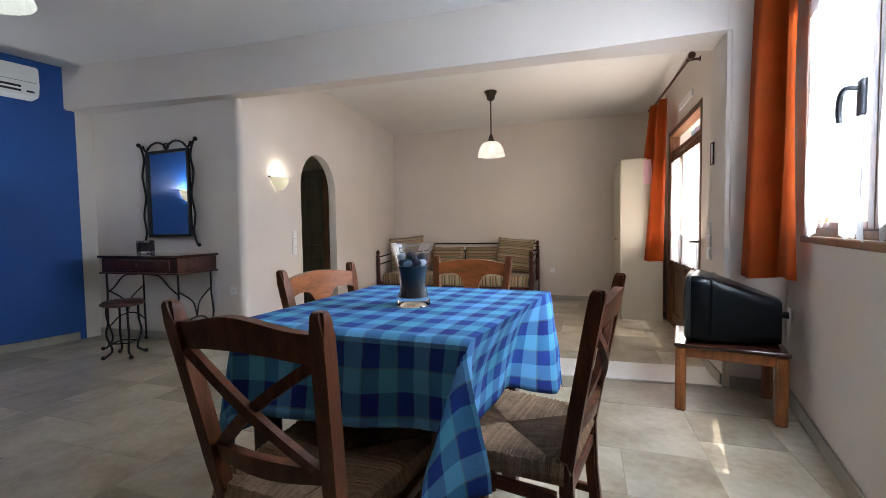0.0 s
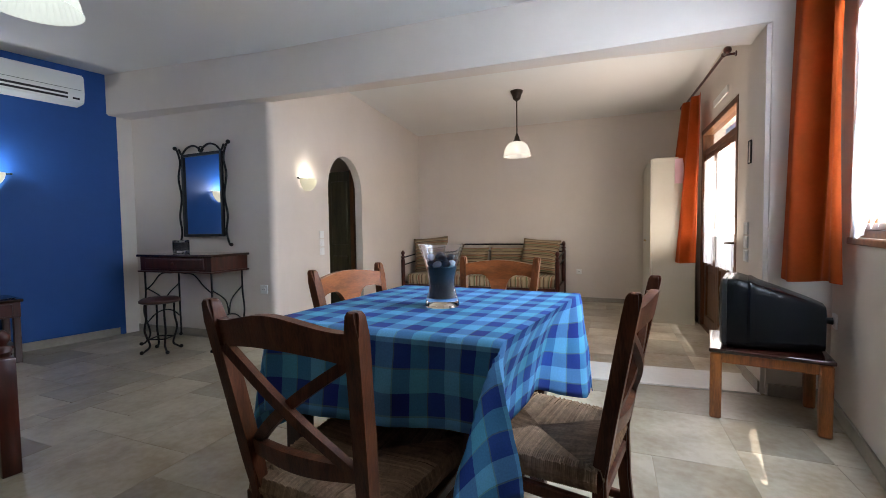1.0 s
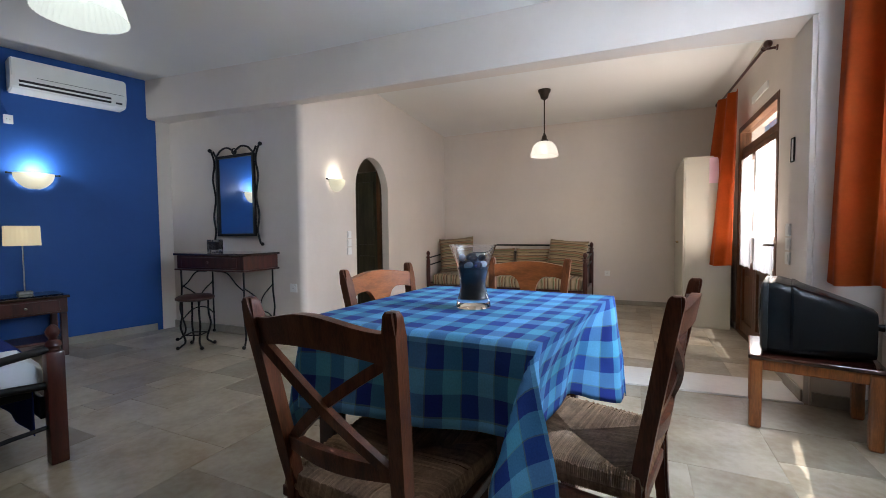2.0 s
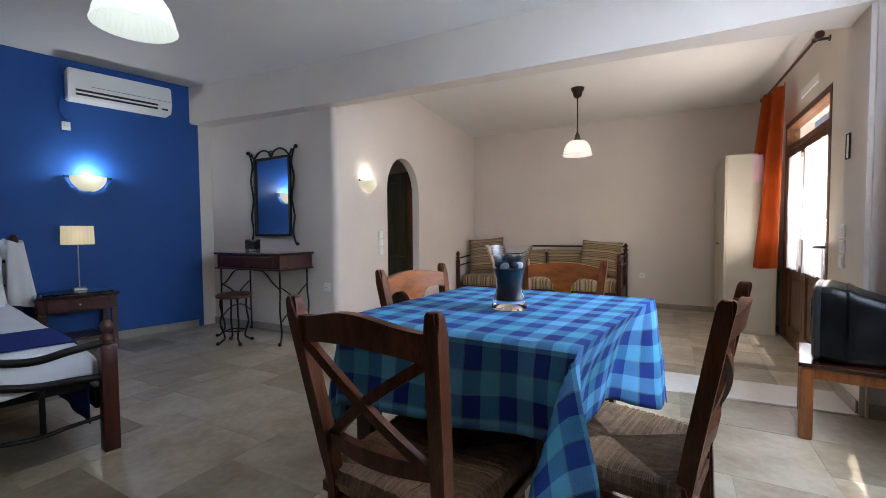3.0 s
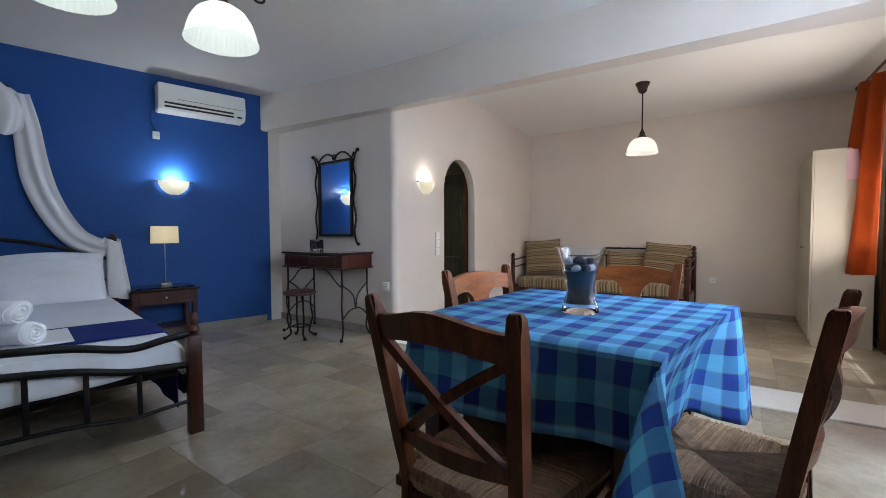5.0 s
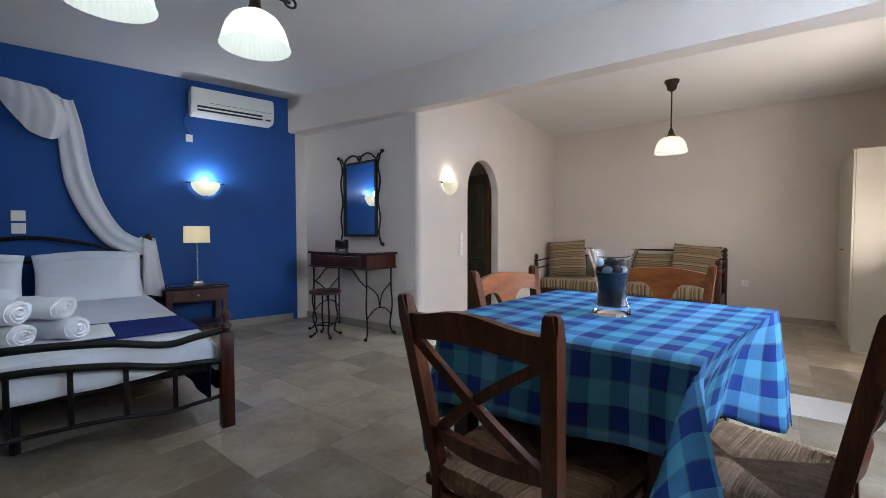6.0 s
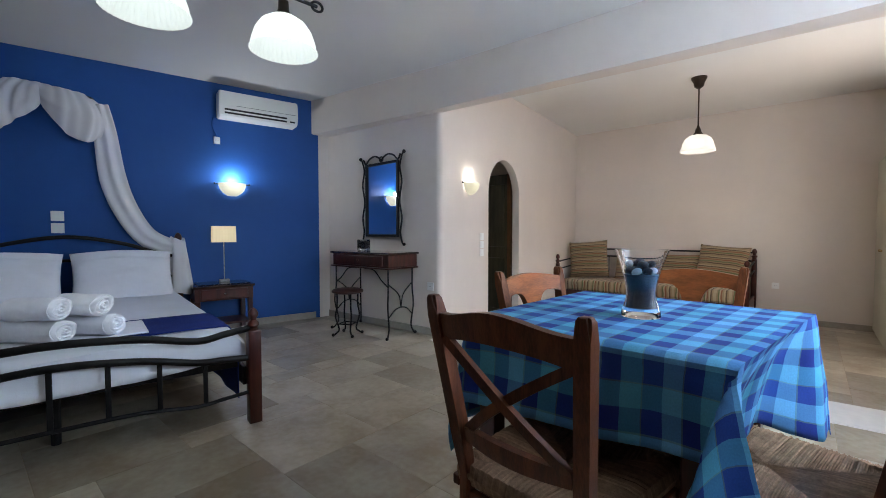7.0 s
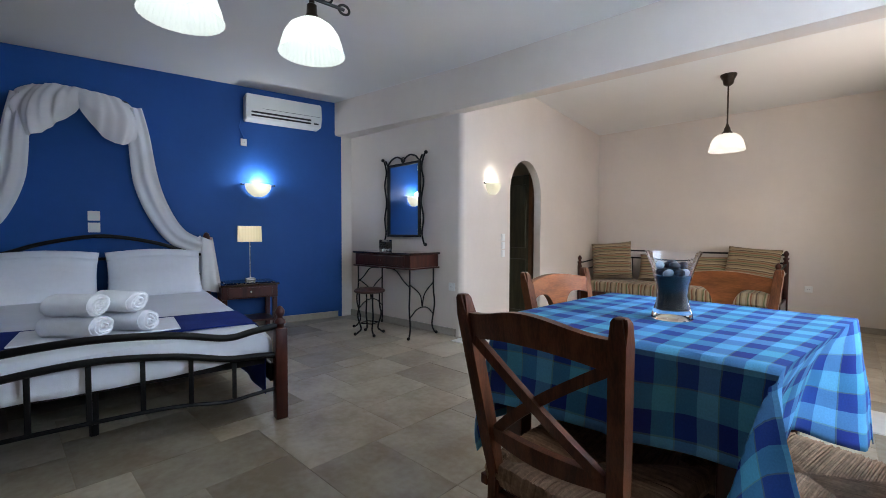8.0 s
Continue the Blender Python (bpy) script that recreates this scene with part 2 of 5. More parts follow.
def tube(bm, pts, r, seg=8, flat=1.0, taper=None):
    """A bar of round section along a path."""
    pts = [Vector(p) for p in pts]
    rings, up = [], None
    for i, p in enumerate(pts):
        d = (pts[min(i + 1, len(pts) - 1)] - pts[max(i - 1, 0)]).normalized()
        if up is None:
            up = Vector((0, 0, 1)) if abs(d.z) < 0.9 else Vector((1, 0, 0))
        side = d.cross(up).normalized()
        up = side.cross(d).normalized()
        rr = r * (taper(i / max(1, len(pts) - 1)) if taper else 1)
        rings.append([bm.verts.new(p + rr * (math.cos(a) * side + flat * math.sin(a) * up)) for a in (2 * math.pi * k / seg for k in range(seg))])
    for a, b in zip(rings, rings[1:]):
        for k in range(seg):
            bm.faces.new((a[k], a[(k + 1) % seg], b[(k + 1) % seg], b[k]))
    bm.faces.new(rings[0][::-1])
    bm.faces.new(rings[-1])
    return bm


def grid(bm, nu, nv, f):
    vs = [[bm.verts.new(f(i / nu, j / nv)) for j in range(nv + 1)] for i in range(nu + 1)]
    for i in range(nu):
        for j in range(nv):
            bm.faces.new((vs[i][j], vs[i + 1][j], vs[i + 1][j + 1], vs[i][j + 1]))
    return vs


def prism(bm, outline, z0, z1, m=None):
    """An upright prism over a plan outline."""
    f = (lambda c: m @ Vector(c)) if m is not None else Vector
    lo = [bm.verts.new(f((x, y, z0))) for x, y in outline]
    hi = [bm.verts.new(f((x, y, z1))) for x, y in outline]
    bm.faces.new(lo[::-1])
    bm.faces.new(hi)
    for k in range(len(lo)):
        j = (k + 1) % len(lo)
        bm.faces.new((lo[k], lo[j], hi[j], hi[k]))
    return bm


def along(p0, p1, z=0.0):
    """The frame of a wall: x along it, y to its left, z up."""
    d = Vector((p1[0] - p0[0], p1[1] - p0[1], 0)).normalized()
    return Matrix(((d.x, -d.y, 0, p0[0]), (d.y, d.x, 0, p0[1]), (0, 0, 1, z), (0, 0, 0, 1)))


def wall(name, p0, p1, z0, z1, thick, mat, side=1, holes=(), label=""):
    """A wall of real thickness with openings (u0, u1, v0, v1) through it."""
    length = math.hypot(p1[0] - p0[0], p1[1] - p0[1])
    us = sorted({0, length, *(u for h in holes for u in h[:2])})
    vs = sorted({z0, z1, *(v for h in holes for v in h[2:])})
    nu, nv = len(us) - 1, len(vs) - 1

    def solid(i, j):
        if not (0 <= i < nu and 0 <= j < nv):
            return False
        u, v = (us[i] + us[i + 1]) / 2, (vs[j] + vs[j + 1]) / 2
        return not any(a < u < b and c < v < d for a, b, c, d in holes)

    bm, made = bmesh.new(), {}

    def vert(i, j, k):
        if (i, j, k) not in made:
            made[i, j, k] = bm.verts.new((us[i], side * thick * k, vs[j]))
        return made[i, j, k]

    for i in range(nu):
        for j in range(nv):
            if not solid(i, j):
                continue
            for k in (0, 1):
                bm.faces.new([vert(i, j, k), vert(i + 1, j, k), vert(i + 1, j + 1, k), vert(i, j + 1, k)])
            if not solid(i - 1, j):
                bm.faces.new([vert(i, j, 0), vert(i, j, 1), vert(i, j + 1, 1), vert(i, j + 1, 0)])
            if not solid(i + 1, j):
                bm.faces.new([vert(i + 1, j, 0), vert(i + 1, j, 1), vert(i + 1, j + 1, 1), vert(i + 1, j + 1, 0)])
            if not solid(i, j - 1):
                bm.faces.new([vert(i, j, 0), vert(i + 1, j, 0), vert(i + 1, j, 1), vert(i, j, 1)])
            if not solid(i, j + 1):
                bm.faces.new([vert(i, j + 1, 0), vert(i + 1, j + 1, 0), vert(i + 1, j + 1, 1), vert(i, j + 1, 1)])
    ob = part(name, bm, mat, m=along(p0, p1))
    return tagged(ob, label, "wall", kind="structure")


# ---------------------------------------------------------------- the shell of the place
STEP = -0.17          # the sitting room lies one step lower
H1, H2, HB = 2.577, 2.72, 2.185


def blue_x(y):
    return -5.04 + 0.216 * (y - 3.18)


def win_x(y):
    return 0.675 + 0.1852 * (y - 3.15)


def beam_y(x):
    return 3.36 + 0.049 * x


BLUE0, BLUE1 = (blue_x(-2.6), -2.6), (blue_x(3.15), 3.15)
WIN0, WIN1 = (win_x(-2.6), -2.6), (win_x(3.42), 3.42)
WM = along(WIN0, WIN1)


def win_u(y):
    return (y + 2.6) / (3.42 + 2.6) * math.hypot(WIN1[0] - WIN0[0], 6.02)


W_U0, W_U1, W_Z0, W_Z1 = win_u(1.35), win_u(3.03), 0.95, 2.22
wall("wall_west", BLUE0, BLUE1, 0, H1 + 0.1, 0.2, BLUE, 1, label="smooth wall painted deep cobalt blue behind the bed")
wall("wall_east", WIN0, WIN1, 0, H1 + 0.1, 0.24, PLASTER, -1, [(W_U0, W_U1, W_Z0, W_Z1)], label="off-white plastered wall with a wooden window")
wall("wall_south", (-6.6, -2.6), (0.0, -2.6), 0, H1 + 0.1, 0.2, PLASTER, -1, label="plain off-white plastered wall closing the bedroom")


SC0, SC1 = (-3.2953, 3.4595), (-3.715, 7.5)


def rounded(a, p, b, r, n=16):
    """The corner a-p-b of a plan, rounded off with radius r."""
    a, p, b = Vector((*a, 0)), Vector((*p, 0)), Vector((*b, 0))
    u, v = (a - p).normalized(), (b - p).normalized()
    half_angle = u.angle(v) / 2
    c = p + (u + v).normalized() * r / math.sin(half_angle)
    t0, t1 = p + u * r / math.tan(half_angle) - c, p + v * r / math.tan(half_angle) - c
    turn = t0.to_2d().angle_signed(t1.to_2d())
    return [tuple((c + Matrix.Rotation(-turn * k / n, 3, "Z") @ t0).to_2d()) for k in range(n + 1)]


bm = prism(bmesh.new(), [(-5.25, 3.275), *rounded((-5.25, 3.275), (-3.285, 3.36), SC0, 0.05), SC0, (-5.25, SC0[1])], 0, H1)
tagged(part("wall_mirror", bm, PLASTER), "off-white plastered wall behind the dressing table", "wall", kind="structure")

bm = prism(bmesh.new(), [(-5.3, 3.151), (blue_x(3.15) + 0.002, 3.151), (-5.03, 3.30), (-5.3, 3.30)], 0, H1)
tagged(part("wall_corner", bm, PLASTER), "narrow off-white plastered return beside the blue wall", "wall", kind="structure")
SM = along(SC0, SC1)
A_U0, A_U1, A_SPRING, A_TOP = 0.86, 1.685, 1.50, 1.91
arch_wall = wall("wall_arch", SC0, SC1, STEP - 0.05, H2 + 0.05, 0.095, PLASTER, 1, [(A_U0, A_U1, STEP - 0.05, A_TOP + 0.06)],
                 label="off-white plastered wall with a round-headed doorway")
bm = bmesh.new()
ua, ub = A_U0, A_U1
curve = [(ua + (ub - ua) * (0.5 - 0.5 * math.cos(math.pi * k / 18)), A_SPRING + (A_TOP - A_SPRING) * math.sin(math.pi * k / 18)) for k in range(19)]
top = A_TOP + 0.06
for (u0, v0), (u1, v1) in zip(curve, curve[1:]):
    q = [bm.verts.new((u, y, v)) for y in (0, 0.095) for u, v in ((u0, v0), (u1, v1), (u1, top), (u0, top))]
    for f in ((0, 1, 2, 3), (7, 6, 5, 4), (0, 4, 5, 1)):
        bm.faces.new([q[i] for i in f])
bmesh.ops.remove_doubles(bm, verts=bm.verts, dist=0.0005)
tagged(part("arch_head", bm, PLASTER, m=SM), "rounded plaster head of the doorway", "wall", kind="structure")

wall("wall_north", (-3.95, 7.455), (0.85, 7.455), STEP - 0.05, H2 + 0.05, 0.2, PLASTER, 1, label="plain beige plastered wall behind the daybed")
D_Y0, D_Y1, D_TOP = 4.66, 6.20, 2.13
wall("wall_door", (0.562, 3.70), (0.562, 7.455), STEP - 0.05, H2 + 0.05, 0.24, PLASTER, -1,
     [(D_Y0 - 3.70, D_Y1 - 3.70, STEP - 0.05, D_TOP)], label="off-white plastered wall with a glazed balcony door")

bm = prism(bmesh.new(), [(0.40, 3.378), (0.70, 3.345), (1.0, 3.40), (1.0, 3.77), (0.40, 3.765)], STEP - 0.05, HB)
es = [e for e in bm.edges if all(abs(v.co.x - 0.40) < 1e-4 for v in e.verts) and abs(e.verts[0].co.z - e.verts[1].co.z) > 1]
bmesh.ops.bevel(bm, geom=es, offset=0.022, segments=4, affect="EDGES")
tagged(part("pier_east", bm, PLASTER), "off-white plastered pier carrying the beam", "pillar", kind="structure")


bm = prism(bmesh.new(), [(-5.3, 3.05), (-4.74, 3.105), (-3.2, 3.275), (-0.48, 3.385), (0.40, 3.378), (0.70, 3.345), (1.0, 3.40), (1.0, 3.77), (0.40, 3.765), (0.40, 3.68), (0.23, 3.66), (-0.46, 3.57), (-2.54, 3.445), (-3.2, 3.40), (-5.3, 3.36)], HB, H2 + 0.06)
es = [e for e in bm.edges if all(abs(v.co.z - HB) < 1e-4 for v in e.verts) and min(v.co.x for v in e.verts) < 0.39]
bmesh.ops.bevel(bm, geom=es, offset=0.02, segments=3, affect="EDGES")
tagged(part("ceiling_beam", bm, PLASTER), "broad off-white plastered beam between the two rooms", "beam", kind="structure")

bm = prism(bmesh.new(), [(-6.7, -2.9), (0.2, -2.9), (1.1, 3.5), (-5.6, 3.5)], H1, H1 + 0.12)
tagged(part("ceiling", bm, CEILING), "smooth white painted ceiling of the bedroom", "ceiling", kind="structure")
bm = prism(bmesh.new(), [(-4.0, 3.42), (0.95, 3.60), (0.95, 7.7), (-4.0, 7.7)], H2, H2 + 0.12)
tagged(part("ceiling_sitting_room", bm, CEILING), "smooth white painted ceiling of the sitting room", "ceiling", kind="structure")

bm = prism(bmesh.new(), [(-6.7, -2.9), (0.15, -2.9), (1.0, beam_y(1.0) + 0.36), (-3.34, beam_y(-3.34) + 0.36), (-3.34, 3.42), (-5.6, 3.42)], -0.19, -0.0022)
floor = tagged(part("floor", bm, GROUT), "beige stone-tiled floor laid in mixed sizes", "floor", kind="structure")
bm = prism(bmesh.new(), [(-5.4, 3.4), (1.0, 3.6), (1.0, 7.7), (-5.4, 7.7)], STEP - 0.12, STEP - 0.0022)
floor_low = tagged(part("floor_sitting_room", bm, GROUT), "beige stone-tiled floor one step lower", "floor", kind="structure")
y0, y1 = -3.276, 0.398
bm = prism(bmesh.new(), [(y0, beam_y(y0) - 0.01), (y1, beam_y(y1) - 0.01), (y1, beam_y(y1) + 0.375), (y0, beam_y(y0) + 0.375)], -0.03, 0.006)
bmesh.ops.bevel(bm, geom=bm.edges[:], offset=0.004, segments=2, affect="EDGES")
tagged(part("threshold", bm, MARBLE), "white marble threshold slab on the step", "threshold", kind="structure")
bm = prism(bmesh.new(), [(y0, beam_y(y0) + 0.355), (y1, beam_y(y1) + 0.355), (y1, beam_y(y1) + 0.367), (y0, beam_y(y0) + 0.367)], STEP, -0.031)
tagged(part("step_riser", bm, MARBLE), "white marble step riser", "step", kind="structure")


def skirting(p0, p1, z0, side):
    length = math.hypot(p1[0] - p0[0], p1[1] - p0[1])
    ob = part("baseboard", boxed(0, 0, 0.001, length, side * 0.012, 0.075, 0.003), STONE, m=along(p0, p1, z0))
    tagged(ob, "low grey-beige stone skirting board", "baseboard", kind="structure")


skirting((blue_x(-2.6) + 0.002, -2.6), (blue_x(3.15) + 0.002, 3.09), 0, -1)
skirting((win_x(-2.6) - 0.002, -2.6), (win_x(3.32) - 0.002, 3.32), 0, 1)
skirting((-5.03, 3.282), (-3.35, 3.3545), 0, -1)
skirting((0.43, 3.372), (0.69, 3.344), 0, -1)
skirting((0.398, 3.40), (0.398, 3.73), 0, 1)
skirting((-3.3245, 3.76), (SC0[0] - 0.1033 * A_U0 + 0.002, SC0[1] + 0.9946 * A_U0), STEP, -1)
skirting((SC0[0] - 0.1033 * A_U1 + 0.002, SC0[1] + 0.9946 * A_U1), (SC1[0] + 0.006, 7.45), STEP, -1)
skirting((-3.70, 7.453), (0.56, 7.453), STEP, -1)
skirting((0.56, 6.22), (0.56, 7.45), STEP, 1)
skirting((0.56, 3.77), (0.56, 4.64), STEP, 1)

# the sunlit terrace outside
bm = prism(bmesh.new(), [(0.83, -8), (9, -8), (9, 14), (0.83, 14)], STEP - 0.25, STEP - 0.03)
tagged(part("ground", bm, material("terrace_stone", (0.52, 0.47, 0.40), 0.8, vary=0.1, scale=2)), "pale stone terrace in full sun", "terrace", kind="structure")

# the dark passage behind the round-headed doorway
wall("wall_passage_north", (-5.4, 5.55), (-3.605, 5.55), STEP - 0.05, 2.3, 0.1, PLASTER, 1, label="plastered wall of the unlit passage")
wall("wall_passage_west", (-5.3, 3.45), (-5.3, 5.6), STEP - 0.05, 2.3, 0.1, PLASTER, 1, label="plastered wall at the end of the passage")
bm = prism(bmesh.new(), [(-5.45, 3.44), (-3.385, 3.5), (-3.615, 5.7), (-5.45, 5.7)], 2.25, 2.35)
tagged(part("ceiling_passage", bm, CEILING), "low ceiling of the unlit passage", "ceiling", kind="structure")


# ---------------------------------------------------------------- window and balcony door
def lace_panel(name, parent, x0, x1, z0, z1, y, scallops, amp=0.012, folds=7, lifts=()):
    """A gathered lace curtain with a scalloped hem, hanging in a local x-z plane."""
    bm = bmesh.new()

    def f(s, t):
        x = x0 + (x1 - x0) * s
        drop = z0 + 0.014 * abs(math.sin(math.pi * scallops * s)) * (1 - t) ** 6 - 0.018 * (s - 0.5) ** 2
        drop += sum(h * math.exp(-((x - c) / w) ** 6) * (0.45 + 0.55 * abs(math.sin(31 * x))) for c, w, h in lifts)
        z = drop + (z1 - drop) * t
        yy = y + amp * math.sin(2 * math.pi * folds * s + 0.6 * math.sin(5 * t)) * (1.15 - 0.5 * t) + 0.004 * math.sin(31 * s + 9 * t)
        return Vector((x, yy, z))

    grid(bm, 110, 14, f)
    return part(name, bm, LACE, parent, "sheer white lace with a scalloped hem", smooth=True)


def bars(bm, x0, x1, z0, z1, w, y0, y1, bottom=None):
    """A rectangular frame of four mitred rails."""
    b = w if bottom is None else bottom
    box(bm, x0, y0, z0, x0 + w, y1, z1, 0.004)
    box(bm, x1 - w, y0, z0, x1, y1, z1, 0.004)
    box(bm, x0 + w, y0, z0, x1 - w, y1, z0 + b, 0.004)
    box(bm, x0 + w, y0, z1 - w, x1 - w, y1, z1, 0.004)
    return bm


win = thing("window_1", WM @ pose(W_U0, 0, W_Z0), "brown wooden casement window with white lace curtains", "window")
win["kind"] = "structure"
ww, wh = W_U1 - W_U0, W_Z1 - W_Z0
part("window_frame", bars(bmesh.new(), 0, ww, 0, wh, 0.05, -0.09, -0.02, 0.035), WOOD_WIN, win)
part("window_sill", boxed(-0.04, -0.10, -0.035, ww + 0.04, 0.006, -0.001, 0.006), WOOD_WIN, win, "thick varnished wooden sill")
half = ww / 2
for k in range(2):
    a, b = 0.052 + k * (half - 0.05), half - 0.002 + k * (half - 0.05)
    sash = part("sash", bars(bmesh.new(), a, b, 0.037, wh - 0.052, 0.06, -0.075, -0.012, 0.03), WOOD_WIN, win)
    pane = part("pane", boxed(a + 0.055, -0.045, 0.062, b - 0.055, -0.040, wh - 0.107), PANE, sash)
    pane.visible_shadow = False
    lace_panel("lace_curtain", sash, a + 0.004, b - (0.045 if k == 1 else 0.066), -0.004, wh - 0.10, 0.012 if k else -0.003, 15, 0.007 if k else 0.003, 7, ((1.285, 0.165, 0.09), (0.93, 0.03, 0.08)))
    rodp = bmesh.new()
    rod(rodp, (a, 0.012, wh - 0.10), (b, 0.012, wh - 0.10), 0.006)
    ball(rodp, (b, 0.012, wh - 0.10), 0.012)
    part("curtain_wire", rodp, BRASS, sash)
# the handle sits on the middle stile
hx = half + 0.028
bm = boxed(hx - 0.024, 0.012, 0.43, hx + 0.024, 0.031, 0.555, 0.006, 3)
tube(bm, spline([(hx, 0.030, 0.525), (hx, 0.060, 0.53), (hx + 0.02, 0.066, 0.525), (hx + 0.042, 0.068, 0.507), (hx + 0.052, 0.068, 0.457), (hx + 0.047, 0.066, 0.42)]), 0.0105, 10, 0.8)
part("handle", bm, material("grey_handle_paint", (0.035, 0.038, 0.045), 0.35, vary=0.1), win, "dark grey window handle", smooth=True)

# the glazed balcony door: local x runs along the wall, y into the room
DM = along((0.562, D_Y0), (0.562, D_Y1), STEP)
dw, dh = D_Y1 - D_Y0, D_TOP - STEP
door = thing("door_1", DM, "closed brown wooden balcony door with lace over its glass", "door")
door["kind"] = "structure"
bm = bars(bmesh.new(), 0, dw, 0.002, dh, 0.06, -0.11, 0.004, 0.012)
box(bm, 0.06, -0.10, 2.005, dw - 0.06, -0.025, 2.065, 0.004)
part("door_frame", bm, WOOD_DOOR, door)
fan = part("fanlight", boxed(0.06, -0.06, 2.065, dw - 0.06, -0.055, dh - 0.06), PANE, door, "clear glass fanlight")
fan.visible_shadow = False
for k, (a, b) in enumerate(((0.062, 0.86), (0.864, dw - 0.062))):
    leaf = part("door_leaf", bars(bmesh.new(), a, b, 0.02, 2.0, 0.085, -0.095, -0.03, 0.12), WOOD_DOOR, door)
    bm = boxed(a + 0.08, -0.075, 0.13, b - 0.08, -0.050, 0.72, 0.003)
    box(bm, a + 0.13, -0.082, 0.19, b - 0.13, -0.040, 0.66, 0.012)
    box(bm, a + 0.08, -0.09, 0.72, b - 0.08, -0.035, 0.80, 0.004)
    part("panel", bm, WOOD_DOOR, leaf)
    pane = part("pane", boxed(a + 0.08, -0.065, 0.80, b - 0.08, -0.060, 1.92), PANE, leaf)
    pane.visible_shadow = False
    lace_panel("lace_curtain", leaf, a + 0.085, b - 0.02, 0.76, 1.93, -0.012, 10, 0.009, 8)
    if k == 0:
        bm = boxed(a + 0.02, -0.032, 0.93, a + 0.06, -0.022, 1.13, 0.004)
        tube(bm, [(a + 0.04, -0.03, 1.03), (a + 0.04, 0.025, 1.03), (a + 0.055, 0.035, 1.03), (a + 0.17, 0.035, 1.025)], 0.010, 10)
        part("handle", bm, BRONZE, leaf, "dark bronze lever handle", smooth=True)


def curtain(name, foot, top, z0, z1, folds, amp, label, seed=0):
    """A heavy curtain drawn to one side: its plan runs between two points, in deep folds."""
    bm = bmesh.new()
    (ax, ay), (bx, by) = foot
    (cx, cy), (dx, dy) = top
    nx, ny = ay - by, bx - ax
    ln = math.hypot(nx, ny)
    nx, ny = nx / ln, ny / ln

    def f(s, t):
        px = (ax + (bx - ax) * s) * (1 - t) + (cx + (dx - cx) * s) * t
        py = (ay + (by - ay) * s) * (1 - t) + (cy + (dy - cy) * s) * t
        w = math.sin(2 * math.pi * folds * s + seed + 0.5 * t) + 0.35 * math.sin(4.1 * math.pi * folds * s + 1.3 * seed + 2 * t)
        w *= amp * (0.75 + 0.35 * math.sin(math.pi * t))
        return Vector((px + nx * w, py + ny * w, z0 + (z1 - z0) * t + 0.012 * math.sin(6 * s + seed) * (1 - t)))

    grid(bm, 90, 24, f)
    bmesh.ops.solidify(bm, geom=bm.faces[:], thickness=0.004)
    ob = part(name, bm, ORANGE, smooth=True)
    return tagged(ob, label, "curtain")


curtain("curtain", ((0.605, 2.93), (0.435, 3.275)), ((0.60, 2.92), (0.475, 3.28)), 0.72, 2.40, 1.6, 0.052, "long burnt-orange cloth curtain gathered beside the window", 0.4)
curtain("curtain", ((0.475, 5.80), (0.165, 6.30)), ((0.47, 5.72), (0.35, 6.24)), 0.59, 2.47, 2.2, 0.035, "long burnt-orange cloth curtain gathered beside the balcony door", 1.7)


def curtain_rod(p0, p1, wall_dx, label):
    th = thing("curtain_rod", Matrix.Translation(p0), label, "curtain rod")
    d = Vector(p1) - Vector(p0)
    part("pole", rod(bmesh.new(), (0, 0, 0), d, 0.013), WOOD, th, smooth=True)
    for q, s in ((Vector((0, 0, 0)), -1), (d, 1)):
        n = d.normalized() * s
        bm = bmesh.new()
        rod(bm, q, q + n * 0.02, 0.019)
        ball(bm, q + n * 0.05, 0.032, seg=16)
        part("finial", bm, WOOD, th, smooth=True)
        w = q - n * 0.06
        bm = bmesh.new()
        rod(bm, w, w + Vector((wall_dx, 0, 0)), 0.011)
        rod(bm, w + Vector((wall_dx, 0, 0)), w + Vector((wall_dx - 0.015, 0, 0)), 0.028, 0.022)
        ball(bm, w, 0.021)
        part("bracket", bm, WOOD, th, smooth=True)
    return th


curtain_rod((0.47, 4.70, 2.50), (0.40, 6.45, 2.50), 0.10, "dark wooden curtain rod with round finials over the door")
curtain_rod((0.40, 1.10, 2.42), (0.55, 3.22, 2.42), 0.11, "dark wooden curtain rod with round finials over the window")


